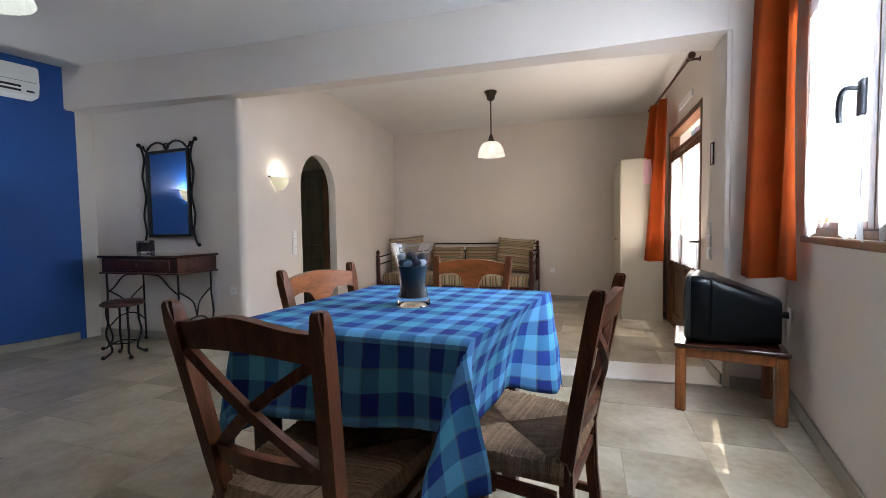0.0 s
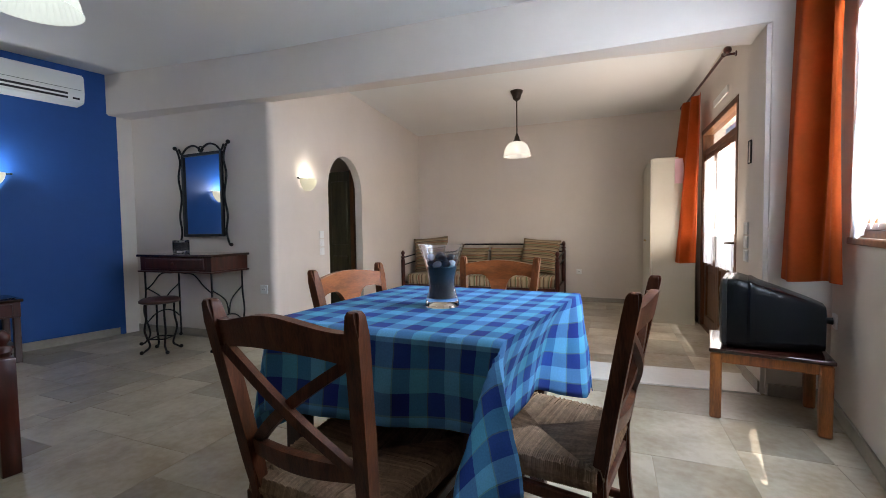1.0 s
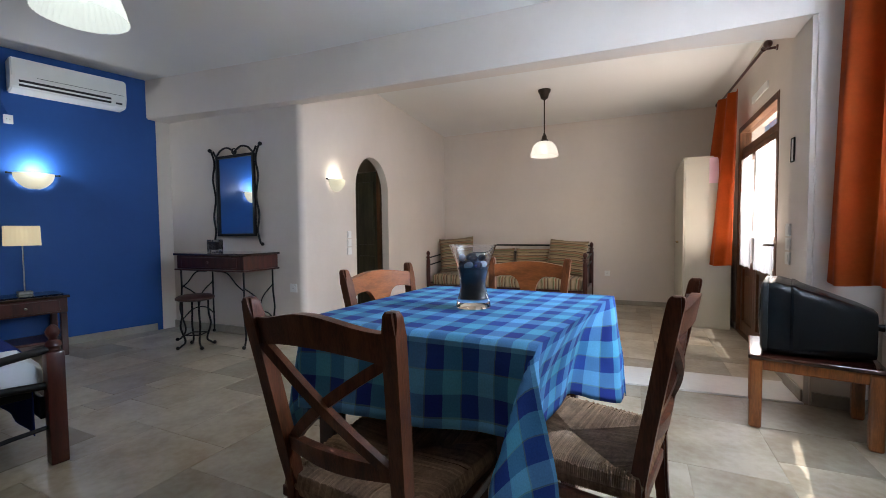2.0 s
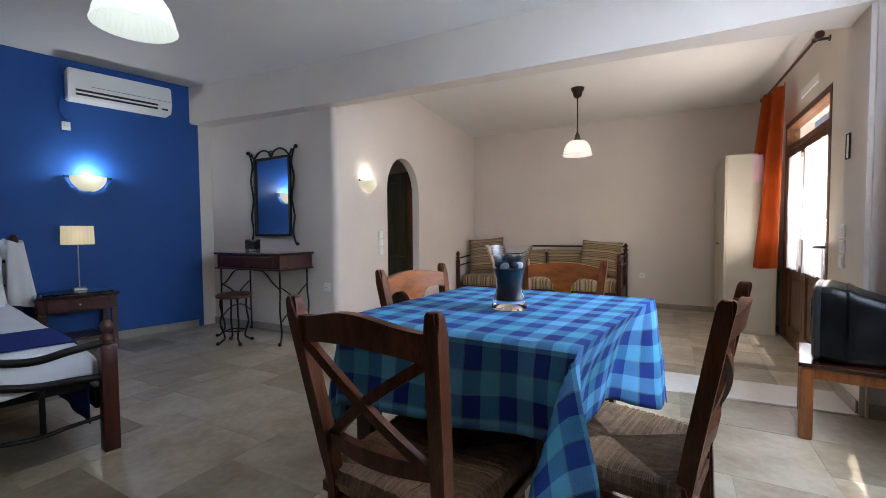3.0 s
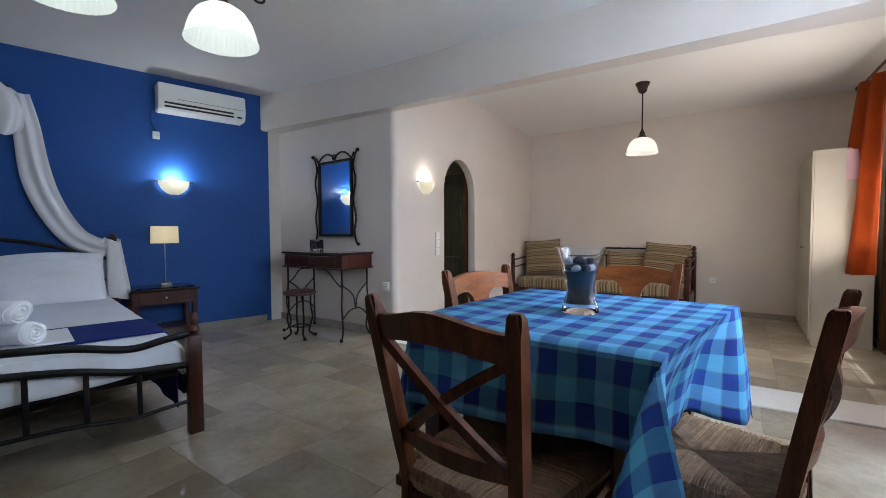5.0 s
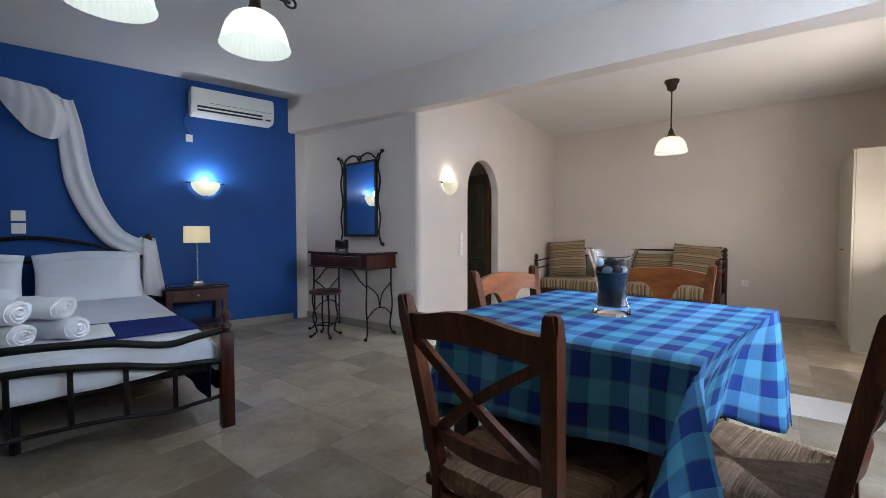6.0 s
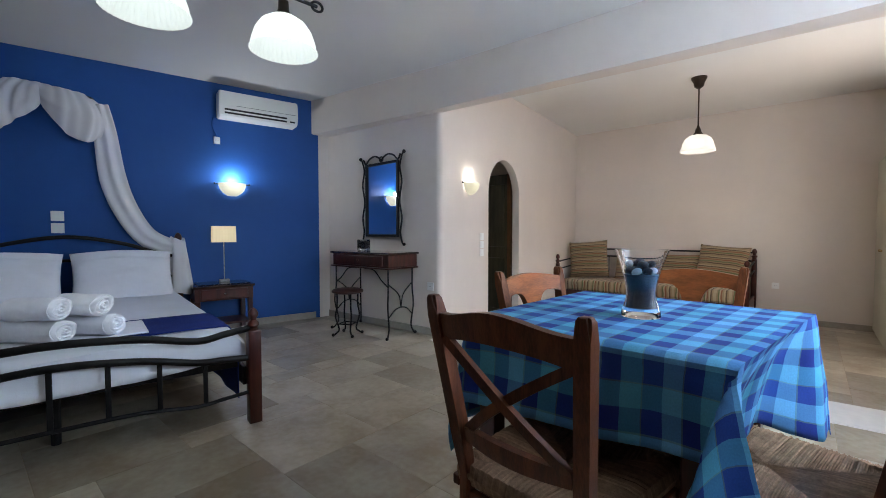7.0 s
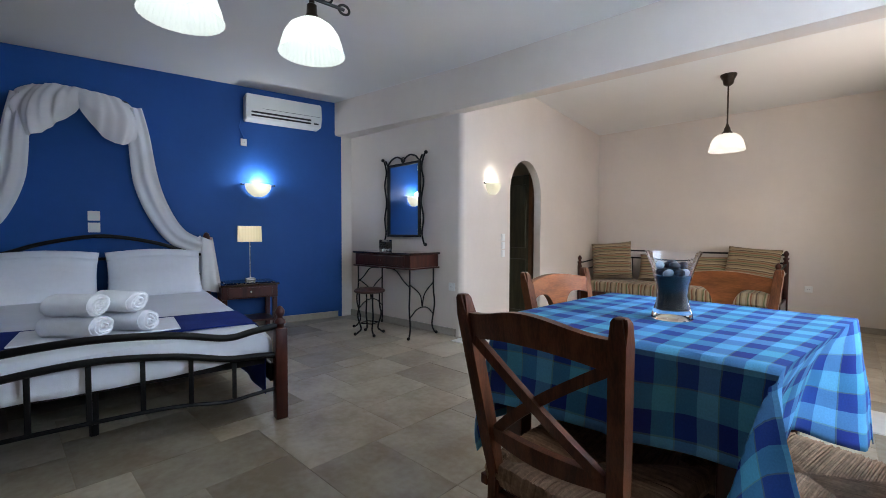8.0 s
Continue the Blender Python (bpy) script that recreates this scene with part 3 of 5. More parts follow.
# ---------------------------------------------------------------- dining table with its cloth
def plaid():
    m = bpy.data.materials.new("blue_checked_cloth")
    m.use_nodes = True
    n, l = m.node_tree.nodes, m.node_tree.links
    b = n["Principled BSDF"]
    b.inputs["Roughness"].default_value = 0.72
    b.inputs["Specular IOR Level"].default_value = 0.18
    uv = n.new("ShaderNodeUVMap")
    sep = n.new("ShaderNodeSeparateXYZ")
    l.new(uv.outputs["UV"], sep.inputs[0])
    light, teal, navy, deep, line = (0.135, 0.385, 0.665, 1), (0.085, 0.345, 0.52, 1), (0.013, 0.030, 0.205, 1), (0.018, 0.060, 0.29, 1), (0.11, 0.19, 0.16, 1)
    ramps = []
    for axis, shift in (("X", 0.05), ("Y", 0.0)):
        sh = n.new("ShaderNodeMath")
        sh.operation = "MULTIPLY_ADD"
        sh.inputs[1].default_value, sh.inputs[2].default_value = 1 / 0.205, 20 + shift
        l.new(sep.outputs[axis], sh.inputs[0])
        fr = n.new("ShaderNodeMath")
        fr.operation = "FRACT"
        l.new(sh.outputs[0], fr.inputs[0])
        cr = n.new("ShaderNodeValToRGB")
        e = cr.color_ramp
        e.interpolation = "CONSTANT"
        stops = [(0.0, light), (0.245, line), (0.262, navy), (0.50, teal), (0.74, line), (0.757, deep)]
        e.elements[0].position, e.elements[0].color = stops[0]
        e.elements[1].position, e.elements[1].color = stops[1]
        for p, c in stops[2:]:
            e.elements.new(p).color = c
        l.new(fr.outputs[0], cr.inputs["Fac"])
        ramps.append(cr)
    mix = n.new("ShaderNodeMix")
    mix.data_type = "RGBA"
    mix.inputs["Factor"].default_value = 0.5
    l.new(ramps[0].outputs["Color"], mix.inputs["A"])
    l.new(ramps[1].outputs["Color"], mix.inputs["B"])
    thread = n.new("ShaderNodeTexNoise")
    thread.inputs["Scale"].default_value = 220
    l.new(uv.outputs["UV"], thread.inputs["Vector"])
    wear = n.new("ShaderNodeTexNoise")
    wear.inputs["Scale"].default_value = 9
    l.new(uv.outputs["UV"], wear.inputs["Vector"])
    add = n.new("ShaderNodeMath")
    l.new(thread.outputs["Fac"], add.inputs[0])
    l.new(wear.outputs["Fac"], add.inputs[1])
    mr = n.new("ShaderNodeMapRange")
    mr.inputs["From Min"].default_value, mr.inputs["From Max"].default_value = 0.6, 1.4
    mr.inputs["To Min"].default_value, mr.inputs["To Max"].default_value = 0.84, 1.16
    l.new(add.outputs[0], mr.inputs["Value"])
    hsv = n.new("ShaderNodeHueSaturation")
    l.new(mix.outputs["Result"], hsv.inputs["Color"])
    l.new(mr.outputs["Result"], hsv.inputs["Value"])
    l.new(hsv.outputs["Color"], b.inputs["Base Color"])
    bp = n.new("ShaderNodeBump")
    bp.inputs["Strength"].default_value, bp.inputs["Distance"].default_value = 0.15, 0.002
    l.new(thread.outputs["Fac"], bp.inputs["Height"])
    l.new(bp.outputs["Normal"], b.inputs["Normal"])
    return m


PLAID = plaid()
TM = pose(-0.946, 1.646, 0, 0, 0, -3.0)
TX, TY, TZ = 0.368, 0.390, 0.767
table = thing("dining_table", TM, "dark wooden dining table hidden under a checked cloth", "table")
part("tabletop", prism(bmesh.new(), [(-TX, -TY), (TX - 0.11, -TY), (TX - 0.055, TY), (-TX, TY)], TZ - 0.03, TZ - 0.004), WOOD, table)
for sx in (-1, 1):
    for sy in (-1, 1):
        x, y = sx * (TX - 0.05) - (0.09 if sx > 0 else 0), sy * (TY - 0.05)
        part("leg", boxed(x - 0.028, y - 0.028, 0, x + 0.028, y + 0.028, TZ - 0.031, 0.005), WOOD, table)
bm = boxed(-TX + 0.06, -TY + 0.06, TZ - 0.12, TX - 0.20, TY - 0.06, TZ - 0.031, 0.004)
part("apron", bm, WOOD, table)


def tablecloth():
    bm = bmesh.new()
    n = 76
    uvl = bm.loops.layers.uv.new("UVMap")
    sx, sy = TX + 0.335, TY + 0.195
    src = {}

    def f(a, b):
        s, t = (2 * a - 1) * sx, (2 * b - 1) * sy
        dx, dy = max(0, abs(s) - TX), max(0, abs(t) - TY)
        ex, ey = math.copysign(1, s), math.copysign(1, t)
        x, y = max(-TX, min(TX, s)), max(-TY, min(TY, t))
        d = math.hypot(dx, dy)
        if d == 0:
            z = TZ + 0.0012 * math.sin(9 * s + 2) * math.sin(7 * t)
            # ironed fold lines across the cloth
            z += 0.003 * math.exp(-((s - 0.05) / 0.006) ** 2)
            return Vector((x, y, z)), (s, t)
        if dx > 0 and dy > 0:
            phi = math.atan2(dy, dx)
            drop = d * (1.0 - 0.04 * math.sin(2 * phi))
            flare = 0.13 + ((0.33 if ey < 0 else 0.10) if ex > 0 else 0.06) * math.sin(2 * phi) ** 2 - 0.12 * math.exp(-((phi - 0.35) / 0.16) ** 2) - 0.10 * math.exp(-((phi - 1.25) / 0.14) ** 2)
            r = 0.006 + drop * flare
            px, py = x + ex * r * math.cos(phi), y + ey * r * math.sin(phi)
            bulge = math.sin(2 * phi) ** 1.3
            if ex > 0 and ey < 0:
                # the spare cloth of this corner is swept round to the front in one wide fold
                px, py = x + 0.008 + drop * (0.16 * math.cos(phi) ** 4 - 0.40 * bulge), y - 0.008 - drop * (0.36 * bulge + 0.05 * math.sin(phi))
            elif ex > 0:
                drop *= 1.12 * (1 - 0.10 * bulge)
                px, py = x + 0.008 + drop * (0.09 * math.cos(phi) + 0.04 * bulge), y + 0.006 + drop * 0.08 * math.sin(phi)
        else:
            drop = d
            along_ = t if dx > 0 else s
            ext = TY if dx > 0 else TX
            k = max(0, 1 - (ext - abs(along_)) / 0.22)
            out = 0.006 + drop * ((0.045 if dx > 0 else 0.10) + 0.06 * k) + 0.012 * math.sin(16 * along_ + 2.2 * ex + ey) * min(1, drop / 0.12)
            if dx > 0 and ex > 0:
                # tucked in over the chair seat, flaring out at the far end
                far = max(0.0, min(1.0, (t - TY + 0.26) / 0.20))
                near = max(0.0, min(1.0, (-t - 0.26) / (TY - 0.26)))
                tuck = (1 - far * far * (3 - 2 * far)) * (1 - near * near)
                out = 0.008 + drop * 0.09 * far ** 2 + 0.10 * drop * near - tuck * 0.10 * (1 - math.exp(-drop / 0.16)) / 0.88 + 0.005 * math.sin(19 * t + 1) * min(1, drop / 0.12)
                drop *= 1 - 0.10 * tuck + 0.15 * far
            px, py = x + (ex * out if dx > 0 else 0), y + (ey * out if dy > 0 else 0)
        if dy > 0 and ey < 0:
            # the cloth lies askew and hangs lower towards the inner end of this side
            drop *= 1 + 0.30 * max(0.0, min(1.0, (TX - s) / (2 * TX))) * dy / d
        soft = min(1, d / 0.012)
        z = TZ - drop * (0.97 if d > 0.012 else soft)
        return Vector((px, py, z)), (s, t)

    vs = []
    for i in range(n + 1):
        row = []
        for j in range(n + 1):
            co, st = f(i / n, j / n)
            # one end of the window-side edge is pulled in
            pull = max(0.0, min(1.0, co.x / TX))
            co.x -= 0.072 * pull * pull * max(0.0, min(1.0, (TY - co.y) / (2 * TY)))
            v = bm.verts.new(co)
            src[v] = st
            row.append(v)
        vs.append(row)
    for i in range(n):
        for j in range(n):
            fa = bm.faces.new((vs[i][j], vs[i + 1][j], vs[i + 1][j + 1], vs[i][j + 1]))
            for lp in fa.loops:
                lp[uvl].uv = src[lp.vert]
    for v in bm.verts:
        if v.co.z < TZ - 0.03:
            v.co += 0.006 * noise.noise_vector(v.co * 7) + 0.002 * noise.noise_vector(v.co * 22)
    ob = part("tablecloth", bm, PLAID, smooth=True, m=TM)
    md = ob.modifiers.new("cloth", "SOLIDIFY")
    md.thickness, md.offset = 0.0025, 1
    return tagged(ob, "blue and turquoise checked cotton cloth draped over the table", "tablecloth")


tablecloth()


# ---------------------------------------------------------------- chairs
def rush_seat(bm, wf, wb, d, z):
    """Four triangles of rush strands that run over the rails and meet at two seams."""
    corners = [Vector((-wb, -d, z)), Vector((wb, -d, z)), Vector((wf, d, z)), Vector((-wf, d, z))]
    mid = Vector((0, 0, z - 0.010))
    n = 84
    for k in range(4):
        a, b = corners[k], corners[(k + 1) % 4]
        edge = b - a
        inward = Vector((-edge.y, edge.x, 0)).normalized()
        depth = (mid - a).dot(inward)
        for i in range(n):
            s = (i + 0.5) / n
            p = a + edge * s
            reach = depth * (1 - abs(2 * s - 1)) * 0.99 + 0.004
            w = edge.length / n * 0.62
            j = 0.0025 * random.uniform(-1, 1)
            e = edge.normalized()
            line = [p - inward * 0.004 + Vector((0, 0, -0.048)), p - inward * 0.014 + Vector((0, 0, -0.022)), p - inward * 0.006 + Vector((0, 0, 0.002 + j)),
                    p + inward * 0.02 + Vector((0, 0, 0.006 + j)), p + inward * reach * 0.6 + Vector((0, 0, -0.002 + j)), p + inward * reach + Vector((0, 0, -0.010))]
            rows = []
            for q in line:
                up = Vector((0, 0, 0.003)) - inward * 0.001
                rows.append([bm.verts.new(q - e * w), bm.verts.new(q + up), bm.verts.new(q + e * w)])
            for r0, r1 in zip(rows, rows[1:]):
                bm.faces.new((r0[0], r0[1], r1[1], r1[0]))
                bm.faces.new((r0[1], r0[2], r1[2], r1[1]))
    return bm


def bent_board(bm, outline_top, outline_bottom, x0, x1, yz, thick, n=20, bow=0.02):
    """A board between two uprights, bowed backwards; yz(z) gives the recline."""
    rows = []
    for i in range(n + 1):
        s = i / n
        x = x0 + (x1 - x0) * s
        zt, zb = outline_top(s), outline_bottom(s)
        off = -bow * math.sin(math.pi * s)
        rows.append([bm.verts.new((x, yz(z) + off + dy, z)) for z, dy in ((zb, 0), (zt, 0), (zt, thick), (zb, thick))])
    for r0, r1 in zip(rows, rows[1:]):
        for k in range(4):
            bm.faces.new((r0[k], r0[(k + 1) % 4], r1[(k + 1) % 4], r1[k]))
    bm.faces.new(rows[0])
    bm.faces.new(rows[-1][::-1])
    return bm


def chair_back_y(z):
    return -0.195 - 0.078 * max(0, (z - 0.44) / 0.435) ** 1.05


def dining_chair(m, crossed, label, group="chairs round the dining table"):
    ch = thing("dining_chair", m, label, "chair", group)
    hb, hf = 0.150, 0.205
    top = 0.187
    frame_wood = WOOD_CHAIR if crossed else WOOD_CHAIR_HALF_LIT
    woven = part("seat", rush_seat(bmesh.new(), hf, hb + 0.022, 0.195, 0.462), RUSH, ch, "coarse woven brown rush seat")
    woven["kind"] = "stuff"
    part("seat_base", prism(bmesh.new(), [(-hb - 0.016, -0.188), (hb + 0.016, -0.188), (hf - 0.006, 0.188), (-hf + 0.006, 0.188)], 0.415, 0.447), RUSH, ch)
    for s in (-1, 1):
        bm = bmesh.new()
        rows = []
        for z in (0.0, 0.15, 0.3, 0.44, 0.52, 0.60, 0.68, 0.76, 0.83, 0.860, 0.870, 0.876, 0.878):
            y = chair_back_y(z) if z > 0.44 else -0.195 - 0.05 * (1 - z / 0.44) ** 2
            cap = 1.0 if z < 0.865 else 0.94 if z < 0.873 else 0.76 if z < 0.877 else 0.5
            w, dpt = 0.0160 * cap, 0.0165 * cap
            rows.append([bm.verts.new((s * (hb + (top - hb) * max(0, (z - 0.44) / 0.435)) + a * w, y + b * dpt, z)) for a, b in ((-1, -1), (1, -1), (1, 1), (-1, 1))])
        for r0, r1 in zip(rows, rows[1:]):
            for k in range(4):
                bm.faces.new((r0[k], r0[(k + 1) % 4], r1[(k + 1) % 4], r1[k]))
        bm.faces.new(rows[0][::-1])
        bm.faces.new(rows[-1])
        es = [e for e in bm.edges if abs(e.verts[0].co.z - e.verts[1].co.z) > 0.005]
        bmesh.ops.bevel(bm, geom=es, offset=0.006, segments=2, affect="EDGES")
        part("back_post", bm, frame_wood, ch, smooth=True)
        part("leg", boxed(s * hf - 0.02, 0.165, 0, s * hf + 0.02, 0.205, 0.455, 0.007), WOOD_CHAIR, ch)
    y = lambda z: chair_back_y(z) - 0.008
    x1, x0 = top - 0.019, hb + 0.005 - 0.019
    if crossed:
        wave = lambda s: 0.836 + 0.024 * math.sin(math.pi * s) ** 2
        low = lambda s: 0.778 + 0.016 * math.sin(math.pi * s) - 0.004 * (2 * s - 1) ** 4
        part("top_rail", bent_board(bmesh.new(), wave, low, -x1, x1, y, 0.022, 24, 0.022), WOOD_CHAIR, ch)
        part("lower_rail", bent_board(bmesh.new(), lambda s: 0.566 + 0.004 * math.sin(math.pi * s), lambda s: 0.532 - 0.006 * math.sin(math.pi * s), -x0, x0, y, 0.02, 16, 0.018), WOOD_CHAIR, ch)
        for s in (-1, 1):
            bm = bmesh.new()
            pts = []
            for k in range(9):
                t = k / 8
                z = 0.562 + 0.218 * t
                pts.append((s * (x0 + (x1 - x0) * t - 0.008) * (2 * t - 1), chair_back_y(z) - 0.018 * math.sin(math.pi * t) - 0.006 + (0.010 if s > 0 else 0), z))
            rows = []
            for p in pts:
                rows.append([bm.verts.new((p[0] + a * 0.0108, p[1] + b * 0.008, p[2] - s * a * 0.006)) for a, b in ((-1, -1), (1, -1), (1, 1), (-1, 1))])
            for r0, r1 in zip(rows, rows[1:]):
                for k in range(4):
                    bm.faces.new((r0[k], r0[(k + 1) % 4], r1[(k + 1) % 4], r1[k]))
            bm.faces.new(rows[0])
            bm.faces.new(rows[-1])
            part("cross_bar", bm, WOOD_CHAIR, ch)
    else:
        crest = lambda s: 0.842 + 0.018 * math.sin(math.pi * s)

        def arched(s):
            # one shallow arch on each side, running down into the centre splat
            u = abs(2 * s - 1)
            q = min(1.0, max(0.0, (u - 0.21) / 0.34))
            return 0.706 + 0.084 * math.sqrt(1 - (1 - q) ** 2) - 0.012 * max(0.0, (u - 0.72) / 0.28) ** 2

        part("top_rail", bent_board(bmesh.new(), crest, arched, -x1, x1, y, 0.024, 60, 0.022), WOOD_CHAIR_LIT, ch, "broad curved back rail, its wood coloured as lit by the window")
        part("splat", bent_board(bmesh.new(), lambda s: 0.714, lambda s: 0.53, -0.038, 0.038, lambda z: y(z) - 0.020, 0.020, 6, 0.001), WOOD_CHAIR_LIT, ch, "narrow centre splat, its wood coloured as lit by the window")
        part("lower_rail", bent_board(bmesh.new(), lambda s: 0.535, lambda s: 0.50, -x0, x0, y, 0.02, 16, 0.018), WOOD_CHAIR, ch)
    for s in (-1, 1):
        part("side_rail", boxed(s * 0.2 - 0.011, -0.185, 0.385, s * 0.2 + 0.011, 0.17, 0.412, 0.004), WOOD_CHAIR, ch)
        part("stretcher", boxed(s * 0.2 - 0.009, -0.20, 0.19, s * 0.2 + 0.009, 0.17, 0.215, 0.004), WOOD_CHAIR, ch)
    part("front_rail", boxed(-0.19, 0.176, 0.375, 0.19, 0.196, 0.405, 0.004), WOOD_CHAIR, ch)
    part("back_rail", boxed(-0.15, -0.206, 0.375, 0.15, -0.186, 0.405, 0.004), WOOD_CHAIR, ch)
    part("stretcher", boxed(-0.19, 0.178, 0.24, 0.19, 0.194, 0.265, 0.004), WOOD_CHAIR, ch)
    return ch


first = dining_chair(pose(-1.014, 1.252, 0, 0, 0, -4.5), True, "wooden chair with a crossed back and rush seat, coloured as in shade")
copy_thing(first, pose(-0.629, 1.553, 0, 0, 0, 79))
third = dining_chair(pose(-1.130, 1.722, 0, 0, 0, -98), False, "brown wooden chair with a solid splat back and rush seat")
copy_thing(third, pose(-0.965, 2.125, 0, 0, 0, 178))


# ---------------------------------------------------------------- glass vase with stones
def vase():
    th = thing("vase", pose(-0.945, 1.607, TZ + 0.004), "flared clear glass vase half filled with blue-grey sand and pebbles", "vase")
    th.scale = (1.13, 1.13, 1.03)
    outer = [(0.047, 0.0), (0.049, 0.004), (0.046, 0.02), (0.0385, 0.045), (0.0355, 0.065), (0.0395, 0.10), (0.050, 0.145), (0.066, 0.192)]
    inner = [(0.0625, 0.192), (0.048, 0.145), (0.0375, 0.10), (0.0335, 0.065), (0.036, 0.045), (0.039, 0.026), (0.0, 0.022)]
    part("glass", lathe(bmesh.new(), [(0.0, 0.0)] + outer + inner, 40), GLASS, th, smooth=True)
    sand = material("blue_grey_sand", (0.030, 0.040, 0.056), 0.7, vary=0.4, scale=40, fine=0.8, bump=0.6, bump_scale=300)
    part("sand_filling", lathe(bmesh.new(), [(0.0, 0.024), (0.038, 0.028), (0.0350, 0.046), (0.0325, 0.065), (0.0355, 0.095), (0.042, 0.122), (0.0, 0.128)], 32), sand, th, smooth=True)
    white = material("white_pebble", (0.50, 0.51, 0.56), 0.5, vary=0.12, scale=30)
    dark = material("brown_pebble", (0.065, 0.042, 0.042), 0.5, vary=0.4, scale=30)
    rng = random.Random(4)
    for k, (a, r, z, s, mt) in enumerate([(0.3, 0.027, 0.131, 0.0145, white), (1.4, 0.026, 0.133, 0.014, dark), (2.5, 0.027, 0.132, 0.0145, dark), (3.6, 0.026, 0.133, 0.015, dark),
                                          (4.6, 0.027, 0.131, 0.014, white), (5.6, 0.027, 0.131, 0.0145, dark), (0.9, 0.030, 0.152, 0.0135, dark), (2.2, 0.028, 0.152, 0.014, dark),
                                          (3.7, 0.030, 0.153, 0.0135, white), (5.1, 0.030, 0.153, 0.0135, dark), (0.2, 0.004, 0.140, 0.016, dark), (4.4, 0.005, 0.158, 0.014, dark)]):
        bm = bmesh.new()
        ball(bm, (0, 0, 0), s, (1, 0.8, 0.75), 10)
        for v in bm.verts:
            v.co *= 1 + 0.12 * noise.noise(v.co * 60 + Vector((k, 0, 0)))
        part("pebble", bm, mt, th, smooth=True, m=pose(r * math.cos(a), r * math.sin(a), z, rng.uniform(-40, 40), rng.uniform(-40, 40), rng.uniform(0, 180)))


vase()


# ---------------------------------------------------------------- bed
def stripes(name, colors, period, axis, rough=0.9):
    """Cloth woven in stripes along one axis."""
    m = material(name, (0.5, 0.5, 0.5), rough, vary=0.0, bump=0.3, bump_scale=300, spec=0.15, sheen=0.15)
    n, l = m.node_tree.nodes, m.node_tree.links
    tc = n.new("ShaderNodeTexCoord")
    sep = n.new("ShaderNodeSeparateXYZ")
    l.new(tc.outputs["Object"], sep.inputs[0])
    wob = n.new("ShaderNodeTexNoise")
    wob.inputs["Scale"].default_value = 7
    l.new(tc.outputs["Object"], wob.inputs["Vector"])
    a = n.new("ShaderNodeMath")
    a.operation = "MULTIPLY_ADD"
    a.inputs[1].default_value = 0.25
    l.new(wob.outputs["Fac"], a.inputs[0])
    b = n.new("ShaderNodeMath")
    b.operation = "MULTIPLY"
    b.inputs[1].default_value = 1 / period
    l.new(sep.outputs[axis], b.inputs[0])
    l.new(b.outputs[0], a.inputs[2])
    f = n.new("ShaderNodeMath")
    f.operation = "FRACT"
    l.new(a.outputs[0], f.inputs[0])
    cr = n.new("ShaderNodeValToRGB")
    e = cr.color_ramp
    e.interpolation = "CONSTANT"
    k = len(colors)
    e.elements[0].position, e.elements[0].color = 0, (*colors[0], 1)
    e.elements[1].position, e.elements[1].color = 1 / k, (*colors[1], 1)
    for i in range(2, k):
        e.elements.new(i / k).color = (*colors[i], 1)
    l.new(f.outputs[0], cr.inputs["Fac"])
    l.new(cr.outputs["Color"], n["Principled BSDF"].inputs["Base Color"])
    return m


def cushion(bm, w, h, t, n=18, sag=0.03):
    """A stuffed cushion lying in its x-y plane, pinched at the corners."""
    for sgn in (1, -1):
        def f(a, b):
            x, y = 2 * a - 1, 2 * b - 1
            r = max(0.0, (1 - abs(x) ** 2.6)) * max(0.0, (1 - abs(y) ** 2.6))
            px = x * (1 - sag * 1.6 * (1 - abs(y) ** 2) * abs(x))
            py = y * (1 - sag * 1.6 * (1 - abs(x) ** 2) * abs(y))
            z = sgn * t / 2 * r ** 0.42 * (1 + 0.06 * math.sin(5 * x + 2 * y))
            return Vector((px * w / 2, py * h / 2, z))
        grid(bm, n, n, f)
    bmesh.ops.remove_doubles(bm, verts=bm.verts, dist=0.0006)
    return bm


def post_profile(h, r):
    """A turned post with a collar and an acorn finial."""
    return [(r, 0), (r, h - 0.15), (r * 0.75, h - 0.145), (r * 0.75, h - 0.125), (r * 1.1, h - 0.115), (r * 1.1, h - 0.10), (r * 0.6, h - 0.09), (r * 0.6, h - 0.075),
            (r * 0.95, h - 0.055), (r * 0.9, h - 0.03), (r * 0.5, h - 0.012), (r * 0.3, h - 0.004), (0, h)]


BED = Matrix(((0.1563, -0.9877, 0, -2.82), (0.9877, 0.1563, 0, 1.31), (0, 0, 1, 0), (0, 0, 0, 1)))
BW, BL = 1.62, 2.40
bed = thing("bed", BED, "double bed with mahogany posts and curved black iron rails", "bed")
